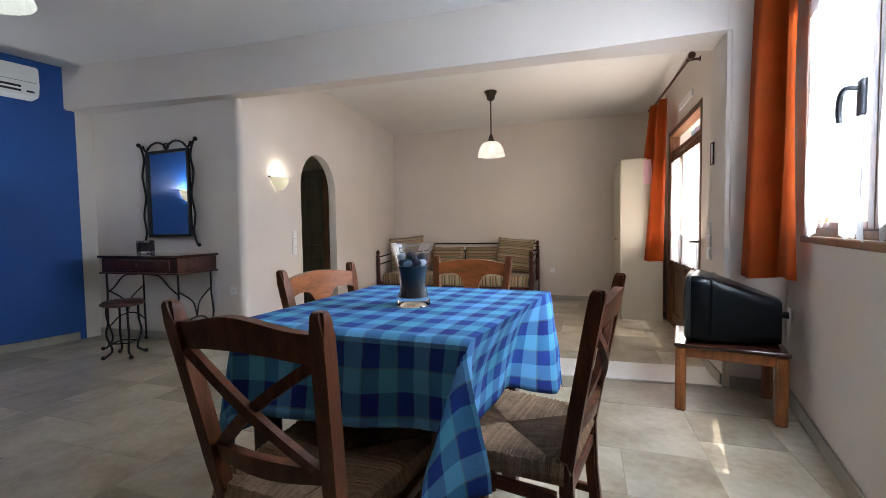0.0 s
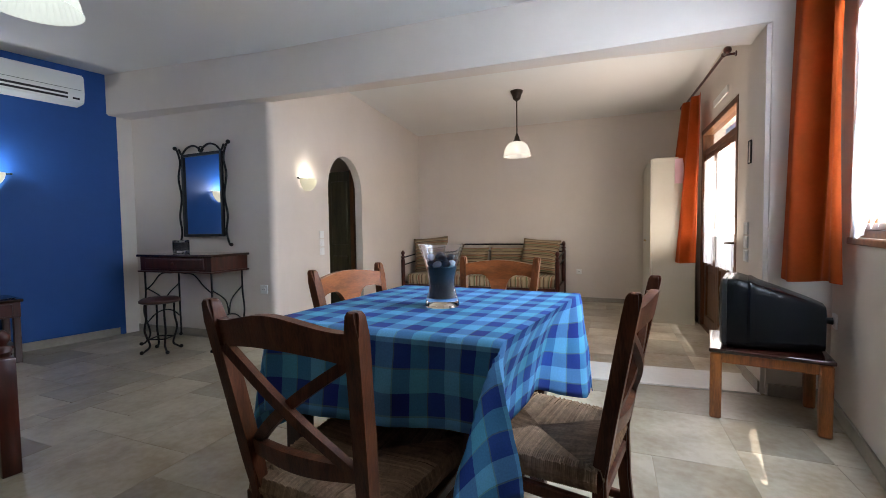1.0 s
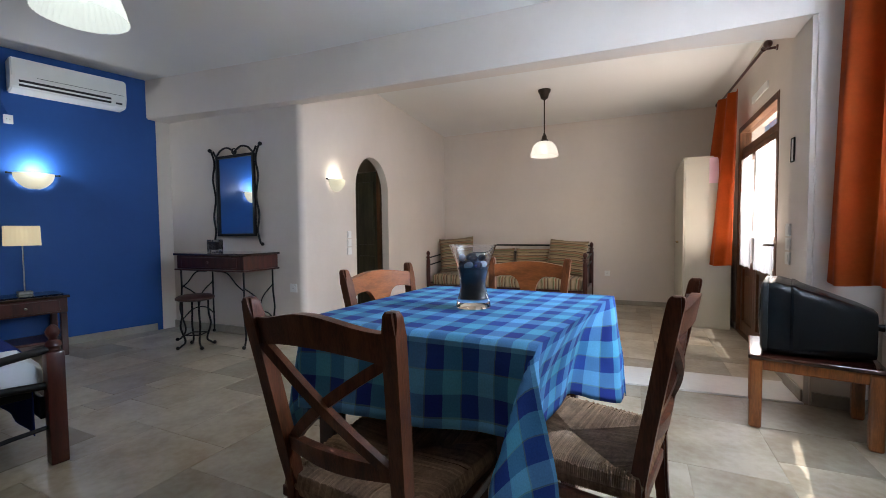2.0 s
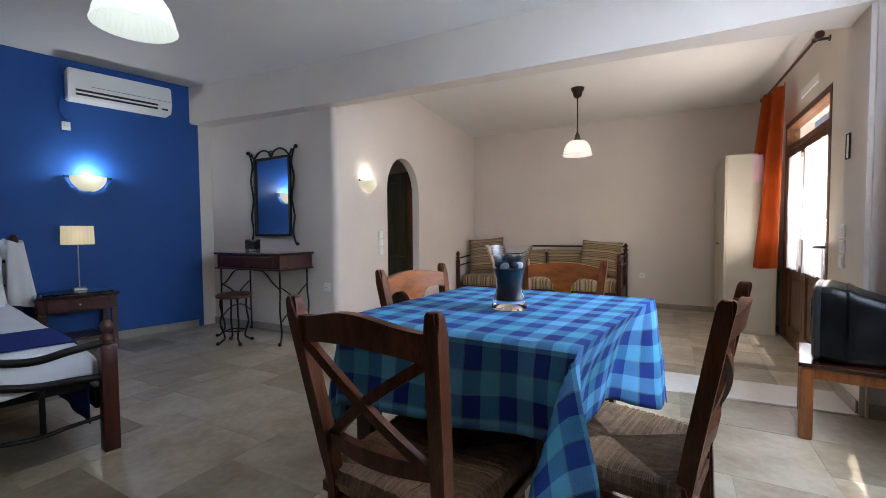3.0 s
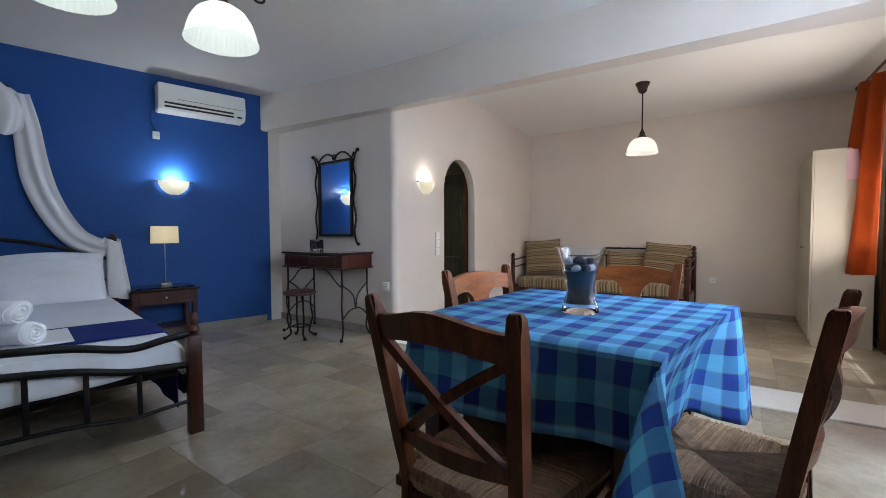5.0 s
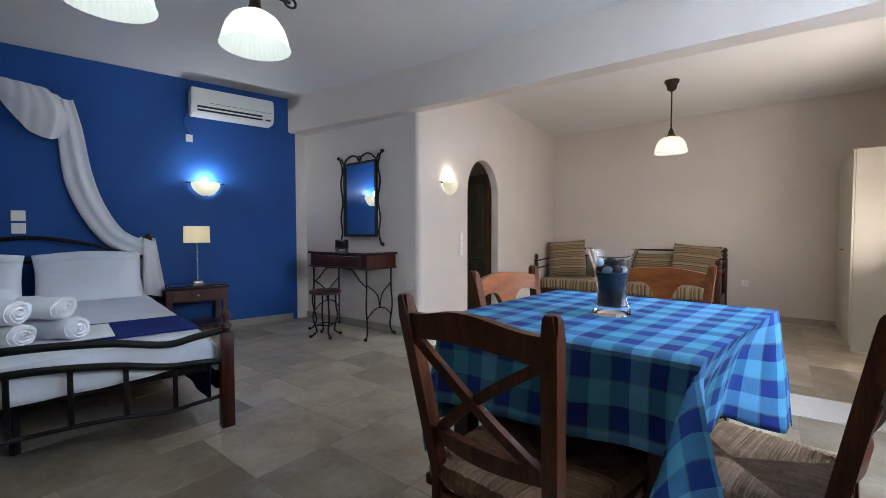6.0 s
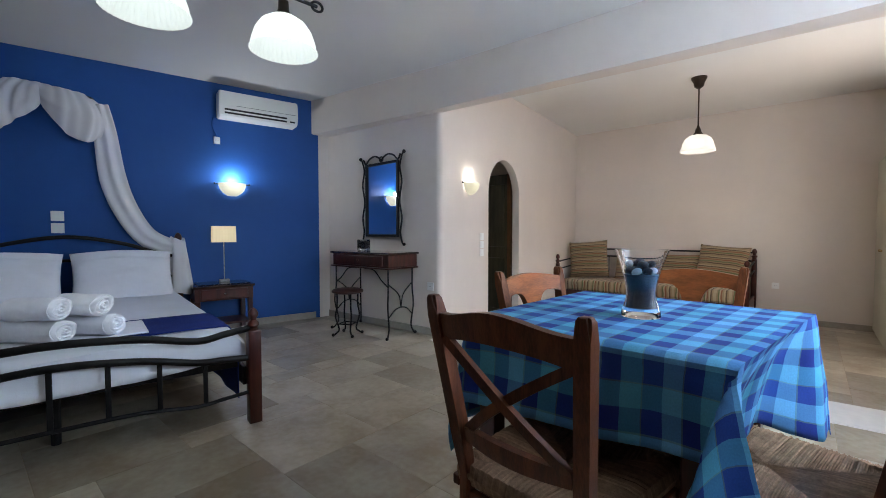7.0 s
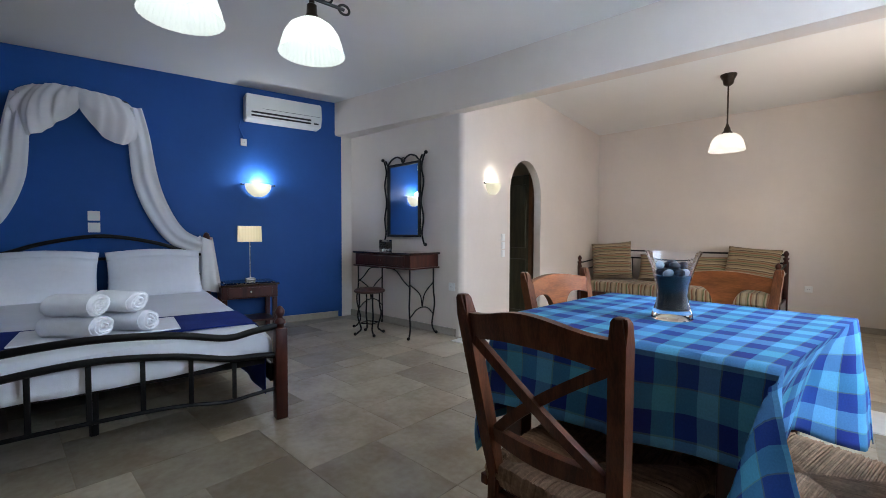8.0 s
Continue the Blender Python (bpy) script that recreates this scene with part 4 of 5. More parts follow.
for x in (0, -BW):
    bm = boxed(x - 0.032, -0.032, 0, x + 0.032, 0.032, 0.50, 0.006)
    lathe(bm, [(0.030, 0.50), (0.022, 0.505), (0.022, 0.515), (0.030, 0.525), (0.028, 0.54), (0.016, 0.552), (0.016, 0.56), (0.025, 0.575), (0.026, 0.59), (0.018, 0.607), (0.008, 0.617), (0, 0.62)], 18, (x, 0, 0))
    part("foot_post", bm, WOOD, bed, smooth=True)
    bm = boxed(x - 0.03, BL - 0.03, 0, x + 0.03, BL + 0.03, 0.86, 0.006)
    lathe(bm, [(0.028, 0.86), (0.018, 0.87), (0.018, 0.89), (0.028, 0.90), (0.014, 0.925), (0.030, 0.96), (0.032, 0.985), (0.022, 1.01), (0.006, 1.022), (0, 1.024)], 18, (x, BL, 0))
    part("head_post", bm, WOOD, bed, smooth=True)


def foot_curve(z_end, z_dip, z_mid, y=0.0):
    c = BW / 2
    return spline([(-0.02, y, z_end), (-0.14, y, (z_end + z_dip) / 2), (-0.27, y, z_dip), (-0.50, y, (z_dip + z_mid) / 2 + 0.012), (-c, y, z_mid),
                   (-BW + 0.50, y, (z_dip + z_mid) / 2 + 0.012), (-BW + 0.27, y, z_dip), (-BW + 0.14, y, (z_end + z_dip) / 2), (-BW + 0.02, y, z_end)], 6)


part("foot_rail", tube(bmesh.new(), foot_curve(0.512, 0.480, 0.548), 0.0175, 10), IRON, bed, smooth=True)
part("foot_rail", tube(bmesh.new(), foot_curve(0.352, 0.372, 0.452), 0.0165, 10), IRON, bed, smooth=True)
part("foot_rail", tube(bmesh.new(), foot_curve(0.168, 0.150, 0.185), 0.010, 8), IRON, bed, smooth=True)
for k in range(7):
    x = -0.232 - 0.1927 * k
    q = abs(x + BW / 2) / (BW / 2)
    zt = 0.372 + 0.08 * max(0.0, 1 - q / 0.667) ** 0.8
    zb = 0.182 - 0.03 * q
    part("foot_bar", boxed(x - 0.0105, -0.005, zb, x + 0.0105, 0.005, zt, 0.003), IRON, bed)
head = [(-0.03, BL, 0.80), (-0.20, BL, 0.845), (-0.45, BL, 0.93), (-BW / 2, BL, 0.985), (-BW + 0.45, BL, 0.93), (-BW + 0.20, BL, 0.845), (-BW + 0.03, BL, 0.80)]
part("head_rail", tube(bmesh.new(), spline(head, 6), 0.018, 10), IRON, bed, smooth=True)
part("head_rail", tube(bmesh.new(), spline([(x, y, z - 0.20) for x, y, z in head], 6), 0.014, 10), IRON, bed, smooth=True)
for k in range(6):
    x = -0.25 - 0.224 * k
    part("head_bar", boxed(x - 0.01, BL - 0.006, 0.45, x + 0.01, BL + 0.006, 0.66 + 0.10 * (1 - abs(x + BW / 2) / 0.8), 0.003), IRON, bed)
for x in (-0.035, -BW + 0.035):
    part("side_rail", boxed(x - 0.012, 0.03, 0.20, x + 0.012, BL - 0.03, 0.30, 0.004), IRON, bed)
part("slat_base", boxed(-BW + 0.05, 0.08, 0.29, -0.05, BL - 0.06, 0.332, 0.003), IRON, bed)
part("bed_leg", rod(bmesh.new(), (-BW / 2, 0.35, 0), (-BW / 2, 0.35, 0.25), 0.02), IRON, bed)


def bed_sheet():
    """Mattress in a white sheet that hangs down at the foot."""
    bm = boxed(-BW + 0.05, 0.06, 0.335, -0.05, BL - 0.06, 0.485, 0.05, 5)
    ob = part("mattress", bm, LINEN, smooth=True, m=BED)
    tagged(ob, "thick mattress in a white cotton sheet on the bed", "mattress")
    bm = bmesh.new()

    def f(a, b):
        x = -BW + 0.03 + (BW - 0.06) * a
        d = b * 2.30
        hang = 0.205 - 0.055 * a + 0.012 * math.sin(5.0 * a + 1)
        wave = 0.006 * math.sin(23 * a) + 0.004 * math.sin(51 * a + 1)
        if d < hang:
            t = 1 - d / hang
            y, z = 0.045 - 0.008 * t + wave * t - 0.0, 0.49 - (hang - d) + (0.015 * math.sin(7 * a) * t)
        else:
            y, z = 0.045 + (d - hang), 0.492 + 0.004 * noise.noise(Vector((x * 4, d * 4, 0)))
        e = min(a, 1 - a)
        if e < 0.03:
            z -= (0.03 - e) / 0.03 * 0.055
        if abs(d - hang) < 0.03:
            z -= 0.008
        return Vector((x, y, z))

    grid(bm, 60, 70, f)
    ob = part("bed_cover", bm, LINEN, smooth=True, m=BED)
    md = ob.modifiers.new("cloth", "SOLIDIFY")
    md.thickness = 0.005
    tagged(ob, "smooth white cotton bed cover hanging over the foot end", "bed cover")
    # the dark valance that shows beside the foot post
    bm = bmesh.new()
    grid(bm, 40, 6, lambda a, b: Vector((-0.058 + 0.006 * math.sin(40 * a), 0.07 + (BL - 0.15) * a, 0.12 + 0.26 * b)))
    ob = part("bed_valance", bm, NAVY, smooth=True, m=BED)
    md = ob.modifiers.new("cloth", "SOLIDIFY")
    md.thickness = 0.004
    tagged(ob, "dark navy valance hanging at the side of the bed", "valance")
    # unseen copy on the far side, added to keep light from under the bed
    copy_thing(ob, BED @ pose(-BW + 0.116, 0, -0.08))
    bm = bmesh.new()

    def g(a, b):
        x = -BW + 0.018 + (BW - 0.036) * a
        y = 0.215 + 0.50 * b + 0.01 * math.sin(5 * a)
        e = min(a, 1 - a)
        z = 0.5005 + 0.004 * noise.noise(Vector((x * 5, y * 5, 3)))
        if e < 0.035:
            z -= (0.035 - e) / 0.035 * 0.085
        return Vector((x, y, z))

    grid(bm, 60, 14, g)
    ob = part("bed_runner", bm, NAVY, smooth=True, m=BED)
    md = ob.modifiers.new("cloth", "SOLIDIFY")
    md.thickness = 0.004
    tagged(ob, "navy blue cloth runner laid across the foot of the bed", "bed runner")


bed_sheet()


def pillow(x, y, z, lean, w=0.68, h=0.46, t=0.17, twist=0, label="plump white cotton pillow leaning against the headboard"):
    bm = cushion(bmesh.new(), w, h, t, 30)
    for v in bm.verts:
        # creases that run in from the corners, and a soft uneven filling
        v.co.y -= 0.035 * (abs(v.co.x) / (w / 2)) ** 2 * max(0.0, v.co.y / (h / 2))
        q = Vector((v.co.x * 3, v.co.y * 9, x * 7 + y))
        v.co.z += (0.010 * noise.noise(q) + 0.005 * noise.noise(q * 2.7)) * min(1.0, abs(v.co.z) / 0.03) + 0.012 * noise.noise(Vector((v.co.x * 2.5, v.co.y * 2.5, x)))
    ob = part("pillow", bm, LINEN, smooth=True, m=BED @ pose(x, y, z, lean, 0, twist))
    return tagged(ob, label, "pillow", "pillows on the bed")


pillow(-0.43, BL - 0.15, 0.655, 66, 0.72, 0.48, twist=2)
pillow(-1.19, BL - 0.15, 0.655, 66, 0.72, 0.48, twist=-2)
pillow(-0.44, BL - 0.33, 0.632, 54, 0.68, 0.44, twist=-2)
pillow(-1.19, BL - 0.33, 0.635, 55, 0.72, 0.45, twist=1)


def towel_roll(x, y, z, length, r, turn, label="rolled white terry towel"):
    """A soft roll with a spiral showing at both ends; (x, y) is the foot of one end."""
    bm = bmesh.new()
    seg, rings = 48, 14

    def section(px, k, depth, side):
        ring = []
        q = k / rings
        for i in range(seg):
            a = 2 * math.pi * i / seg
            rr = r * q * (1 + 0.05 * math.sin(2 * a + turn) + (0.06 if 0.3 < a < 0.9 else 0))
            groove = 0.5 + 0.5 * math.cos(2 * math.pi * (3.2 * q - i / seg))
            edge = 0.020 * max(0.0, (q - 0.78) / 0.22) ** 2
            off = -edge - 0.011 * depth * (1 - groove) ** 2 * (1 if q < 0.93 else 0)
            ring.append(bm.verts.new((px + side * off, 1.18 * rr * math.cos(a), rr * math.sin(a) * 0.97)))
        return ring

    loops = [section(0, k, 1, 1) for k in range(1, rings + 1)]
    loops += [section(-length * s, rings, 0, 0) for s in (0.12, 0.3, 0.5, 0.7, 0.88)]
    loops += [section(-length, k, 1, -1) for k in range(rings, 0, -1)]
    for a, b in zip(loops, loops[1:]):
        for k in range(seg):
            bm.faces.new((a[k], a[(k + 1) % seg], b[(k + 1) % seg], b[k]))
    bm.faces.new(loops[0][::-1])
    bm.faces.new(loops[-1])
    for v in bm.verts:
        v.co += 0.0045 * noise.noise_vector(v.co * 28 + Vector((x * 40, y * 40, z * 40))) + 0.007 * noise.noise_vector(v.co * 11 + Vector((x * 30, z * 20, 5)))
    ob = part("towel", bm, TOWEL, smooth=True, m=BED @ pose(x, y, z + r, 0, 0, turn))
    return tagged(ob, label, "towel", "rolled towels on the bed")


bm = boxed(-1.10, 0.24, 0.506, -0.44, 0.60, 0.515, 0.004)
for v in bm.verts:
    v.co.z += 0.003 * noise.noise(v.co * 8)
tagged(part("towel", bm, TOWEL, m=BED), "folded white towel lying flat under the rolls", "towel")
for x, y, z, ln, turn in ((-0.755, 0.20, 0.514, 0.31, -43), (-0.765, 0.205, 0.616, 0.25, -38), (-0.570, 0.235, 0.514, 0.27, -46), (-0.615, 0.235, 0.616, 0.24, -44)):
    towel_roll(x, y, z, ln, 0.054, turn)


# ---------------------------------------------------------------- the blue wall
BWM = along(BLUE0, BLUE1)


def blue_u(y):
    return (y + 2.6) * math.hypot(1, 0.216)


def drape():
    th = thing("bed_canopy", BWM @ pose(blue_u(0.80), 0, 0), "sheer white cloth swagged over a crown above the bed", "canopy")

    def crown(a, b):
        ang = math.pi * a
        fold = (0.009 * math.sin(30 * a * math.pi + 2.5 * b) + 0.013 * math.sin(13 * a * math.pi + 1 + 3 * b)) * (1.3 - 0.75 * a)
        fold += 0.02 * noise.noise(Vector((6 * a, 2.2 * b, 4)))
        rx, ry = 0.42 + fold, 0.23 + fold
        two = abs(math.sin(2 * math.pi * a)) ** 0.8
        drop = 0.17 + 0.25 * two
        puff = 0.07 * math.sin(math.pi * b) * (0.4 + two)
        z = 2.27 - 0.04 * abs(a - 0.42) - 0.03 * a + 0.018 * noise.noise(Vector((7 * a, 1, 0))) - drop * b + 0.02 * math.sin(9 * b + 13 * a) * b
        back = 0.10 * (1 - b) ** 3
        return Vector((-(rx - back + puff * 0.5) * math.cos(ang), -0.015 - (ry - back * 0.5 + puff) * math.sin(ang) * (1 - 0.25 * b), z))

    bm = bmesh.new()
    grid(bm, 120, 16, crown)
    part("swag", bm, TULLE, th, smooth=True)
    ring = bmesh.new()
    tube(ring, [(-0.33 * math.cos(math.pi * k / 16), -0.012 - 0.15 * math.sin(math.pi * k / 16), 2.22) for k in range(17)], 0.008)
    part("crown_hoop", ring, IRON, th, smooth=True)
    for s, px, py in ((1, 0.942, -0.169), (-1, -0.676, -0.259)):
        path = spline([(0.375 * s, -0.10, 2.16), (0.41 * s, -0.09, 1.92), (0.46 * s, -0.08, 1.50), (0.56 * s, -0.09, 1.20), (0.70 * s, -0.11, 0.98), (px - 0.06 * s, py, 0.885), (px, py, 0.945)], 10)
        bm = bmesh.new()

        def tail(a, b, path=path, s=s):
            k = min(len(path) - 1, int(round(a * (len(path) - 1))))
            p = path[k]
            q = path[min(k + 1, len(path) - 1)] - path[max(k - 1, 0)]
            nrm = Vector((q.z, 0, -q.x)).normalized()
            wdt = 0.105 * (0.62 + 0.38 * min(1, 3 * a)) * (1 - 0.30 * a ** 2)
            o = 2 * b - 1
            return p + nrm * o * wdt + Vector((0, -0.014 * math.cos(o * 2.2 * math.pi + 2 * a) * (1 - 0.3 * a) - 0.03 * (1 - o * o), 0))

        grid(bm, len(path) - 1, 18, tail)
        part("tail", bm, TULLE, th, smooth=True)
        bm = bmesh.new()

        def fall(a, b, px=px, py=py):
            ang = 2 * math.pi * b
            r = 0.055 + 0.045 * a + 0.012 * math.sin(5 * ang) * (0.3 + a)
            return Vector((px + 0.02 * a + r * math.cos(ang), py + 0.9 * r * math.sin(ang), 0.96 - 0.52 * a + 0.015 * math.sin(2 * ang)))

        grid(bm, 16, 30, fall)
        part("tail_end", bm, TULLE, th, smooth=True)
    return th


drape()


def plate(m, name, label, category, w=0.082, h=0.082, inner="rocker"):
    th = thing(name, m, label, category)
    part("cover_plate", boxed(-w / 2, -0.010, -h / 2, w / 2, 0, h / 2, 0.003), PLASTIC, th)
    if inner == "rocker":
        part("rocker", boxed(-w * 0.33, -0.014, -h * 0.33, w * 0.33, -0.008, h * 0.33, 0.002), PLASTIC, th)
    else:
        part("insert", rod(bmesh.new(), (0, -0.0135, 0), (0, -0.008, 0), 0.024, seg=20), PLASTIC, th)
        for s in (-1, 1):
            part("pin_hole", rod(bmesh.new(), (s * 0.0095, -0.0142, 0), (s * 0.0095, -0.012, 0), 0.003), SLATE, th)
    return th


for z in (1.168, 1.062):
    plate(BWM @ pose(blue_u(0.862), -0.001, z), "light_switch", "white plastic double light switch above the headboard", "light switch", 0.088, 0.088)
plate(BWM @ pose(blue_u(2.09), -0.001, 1.985), "wall_socket", "small white socket under the air conditioner", "socket", 0.06, 0.075, "socket")
bm = tube(bmesh.new(), spline([(blue_u(2.06), -0.02, 2.22), (blue_u(2.05), -0.014, 2.13), (blue_u(2.09), -0.012, 2.03)], 6), 0.006)
tagged(part("power_cable", bm, BLUE, m=BWM, smooth=True), "thin blue-painted cable from air conditioner to socket", "cable")


def air_conditioner():
    u0, u1, z0, z1 = blue_u(2.09), blue_u(2.86), 2.205, 2.468
    th = thing("air_conditioner", BWM @ pose(u0, 0, z0), "white split-unit air conditioner on the blue wall", "air conditioner")
    w, h = u1 - u0, z1 - z0
    outline = [(0, 0.0), (-0.14, 0.0), (-0.175, 0.02), (-0.185, 0.10), (-0.185, h - 0.03), (-0.17, h), (0, h)]
    bm = bmesh.new()
    lo = [bm.verts.new((0, y, z)) for y, z in outline]
    hi = [bm.verts.new((w, y, z)) for y, z in outline]
    bm.faces.new(lo)
    bm.faces.new(hi[::-1])
    for k in range(len(lo)):
        j = (k + 1) % len(lo)
        bm.faces.new((lo[k], lo[j], hi[j], hi[k]))
    bmesh.ops.bevel(bm, geom=bm.edges[:], offset=0.010, segments=3, affect="EDGES")
    part("housing", bm, PLASTIC, th, smooth=True)
    bm = boxed(0.16, -0.1865, 0.118, w - 0.02, -0.180, 0.121)
    part("seam", bm, SLATE, th)
    m = Matrix.Translation((0, -0.1755, 0.02)) @ Matrix.Rotation(radians(7), 4, "X")
    for k in range(2):
        part("air_outlet", boxed(0.05, -0.0035, 0.012 + 0.034 * k, w - 0.12, 0.004, 0.030 + 0.034 * k, m=m), SLATE, th)
    part("louvre", boxed(0.05, -0.010, 0.032, w - 0.12, 0.0, 0.044, 0.002, m=m), PLASTIC, th)
    part("display", boxed(w - 0.085, -0.0035, 0.014, w - 0.035, 0.003, 0.030, m=m), SLATE, th)


air_conditioner()

BULB = glowing("lit_bulb", (1.0, 0.93, 0.80), 9)
SCONCE_GLASS = glowing("lit_frosted_glass", (1.0, 0.93, 0.68), 0.24, (0.30, 0.29, 0.24))


def sconce(m, power, color, label, k=1.0):
    """A half bowl of frosted glass on the wall, open upwards; local y points into the wall."""
    th = thing("wall_sconce", m, label, "wall lamp")
    bm = bmesh.new()

    def f(a, b, r0=0.135 * k):
        ang, t = math.pi * a, b
        r = r0 * math.sin(math.pi / 2 * (0.12 + 0.88 * t)) ** 0.9
        return Vector((-r * math.cos(ang), -0.012 - 0.80 * r * math.sin(ang), k * (-0.125 + 0.135 * t ** 1.35)))

    grid(bm, 28, 12, f)
    bmesh.ops.solidify(bm, geom=bm.faces[:], thickness=0.004)
    part("bowl", bm, SCONCE_GLASS, th, smooth=True)
    bm = boxed(-0.05, -0.012, -0.09, 0.05, 0, 0.0, 0.004)
    part("back_plate", bm, BRASS, th)
    for s in (-1, 1):
        bm = rod(bmesh.new(), (s * 0.128 * k, -0.012, 0.002), (s * 0.165 * k, -0.018, 0.006), 0.006)
        ball(bm, (s * 0.168 * k, -0.018, 0.006), 0.010)
        part("clip", bm, IRON, th, smooth=True)
    part("bulb", ball(bmesh.new(), (0, -0.055, -0.02), 0.026), BULB, th, smooth=True)
    lamp("sconce_light", "POINT", m @ pose(0, -0.085 * k, 0.045), power, color, 0.03)
    return th


sconce(BWM @ pose(blue_u(2.225), 0, 1.535), 5.2, (0.92, 0.98, 1.0), "half-round frosted glass wall lamp, lit, on the blue wall")
sconce(SM @ pose(0.43, 0, 1.54), 1.3, (1.0, 0.94, 0.78), "half-round frosted glass wall lamp, lit, beside the arch", 0.9)

# nightstand: local x along the wall, -y into the room
NM = BWM @ pose(blue_u(1.82), -0.004, 0)
ns = thing("nightstand", NM, "dark mahogany nightstand with one drawer", "nightstand")
part("top", boxed(-0.015, -0.43, 0.488, 0.53, 0, 0.512, 0.006), WOOD_TOP, ns, "glossy dark top")
bm = boxed(0.0, -0.41, 0.365, 0.515, -0.02, 0.487, 0.004)
part("body", bm, WOOD, ns)
dr = part("drawer", boxed(0.05, -0.423, 0.38, 0.465, -0.409, 0.475, 0.005), WOOD, ns)
part("knob", ball(bmesh.new(), (0.257, -0.433, 0.43), 0.013), CHROME, dr, "small silver knob", smooth=True)
for x in (0.025, 0.49):
    for y in (-0.385, -0.045):
        part("leg", boxed(x - 0.022, y - 0.022, 0, x + 0.022, y + 0.022, 0.364, 0.005), WOOD, ns)
part("shelf", boxed(0.02, -0.39, 0.12, 0.495, -0.03, 0.14, 0.003), WOOD, ns)
tagged(part("glass_tray", boxed(0.03, -0.37, 0.5135, 0.50, -0.05, 0.5195, 0.003), GLASS, m=NM), "thin clear glass sheet on the nightstand", "glass tray")

SHADE = lit_shade("pleated_cream_cloth", (1.0, 0.85, 0.55), 0.22, (0.60, 0.53, 0.36), 0.0, 0.4)
LM = pose(-5.135, 2.085, 0.5205, 0, 0, -12)
tl = thing("table_lamp", LM, "small table lamp with pleated cream shade and chrome stem", "table lamp")
part("base", boxed(-0.045, -0.045, 0, 0.045, 0.045, 0.022, 0.004), material("dull_steel", (0.22, 0.22, 0.21), 0.4, metal=0.9, vary=0.15, scale=30), tl)
part("stem", rod(bmesh.new(), (0, 0, 0.02), (0, 0, 0.42), 0.006), CHROME, tl, smooth=True)
bm = bmesh.new()
out = []
for k in range(64):
    t = k / 64 * 4
    side, q = int(t), t - int(t)
    p = [(-1 + 2 * q, -1), (1, -1 + 2 * q), (1 - 2 * q, 1), (-1, 1 - 2 * q)][side]
    j = 1 + (0.02 if k % 2 else 0)
    out.append((0.045 * p[0] * j, 0.11 * p[1] * j))
lo = [bm.verts.new((x, y, 0.405)) for x, y in out]
hi = [bm.verts.new((x * 0.97, y * 0.97, 0.57)) for x, y in out]
for k in range(64):
    bm.faces.new((lo[k], lo[(k + 1) % 64], hi[(k + 1) % 64], hi[k]))
part("shade", bm, SHADE, tl, "pleated cream cloth shade")
part("bulb", ball(bmesh.new(), (0, 0, 0.46), 0.022), glowing("dim_bulb", (1.0, 0.9, 0.7), 1), tl, smooth=True)
lamp("table_lamp_light", "POINT", LM @ pose(0, 0, 0.50), 0.08, (1.0, 0.92, 0.78), 0.03)


# ---------------------------------------------------------------- dressing table, mirror and stool
def scroll_leg(bm, x, y, h, dx, dy, r=0.008):
    """A slender iron leg that bows in and kicks out into a curled foot."""
    tube(bm, spline([(x, y, h), (x, y, h * 0.70), (x + 0.015 * dx, y + 0.015 * dy, h * 0.45), (x - 0.018 * dx, y - 0.018 * dy, h * 0.16), (x + 0.012 * dx, y + 0.012 * dy, 0.030), (x + 0.038 * dx, y + 0.038 * dy, 0.012)], 6), r, 8)
    ball(bm, (x + 0.042 * dx, y + 0.042 * dy, 0.0165), 0.0165, seg=10)
    return bm


VM = Matrix.Translation((-4.43, 2.885, 0)) @ pose(0, 0, 0, 0, 0, 2.4)
VW, VD, VH = 0.89, 0.425, 0.83
dt = thing("dressing_table", VM, "mahogany dressing table on curled black iron legs", "dressing table")
part("top", boxed(0, 0, VH - 0.022, VW, VD, VH, 0.006), WOOD_TOP, dt, "glossy dark wooden top")
part("body", boxed(0.025, 0.02, VH - 0.145, VW - 0.025, VD - 0.005, VH - 0.0225, 0.004), WOOD, dt)
dr = part("drawer", boxed(0.10, 0.008, VH - 0.128, VW - 0.10, 0.021, VH - 0.035, 0.005), WOOD, dt)
part("knob", ball(bmesh.new(), (VW / 2, 0.002, VH - 0.08), 0.012), WOOD, dr, smooth=True)
part("moulding", boxed(0.005, 0.005, VH - 0.160, VW - 0.005, VD - 0.003, VH - 0.1455, 0.005), WOOD, dt)
for x, dx in ((0.05, -1), (VW - 0.05, 1)):
    for y, dy in ((0.04, -1), (VD - 0.05, 0.4)):
        part("leg", scroll_leg(bmesh.new(), x, y, VH - 0.161, dx * 0.6, dy), IRON, dt, smooth=True)
    bm = tube(bmesh.new(), spline([(x, 0.04, 0.20), (x, VD * 0.3, 0.27), (x, VD * 0.5, 0.29), (x, VD * 0.7, 0.27), (x, VD - 0.05, 0.20)], 6), 0.006, 8)
    tube(bm, spline([(x, VD * 0.5, 0.29), (x, VD * 0.42, 0.42), (x, 0.05, 0.52), (x, 0.04, 0.535)], 6), 0.006, 8)
    tube(bm, spline([(x, VD * 0.5, 0.29), (x, VD * 0.58, 0.42), (x, VD - 0.06, 0.52), (x, VD - 0.05, 0.535)], 6), 0.006, 8)
    part("side_scroll", bm, IRON, dt, smooth=True)
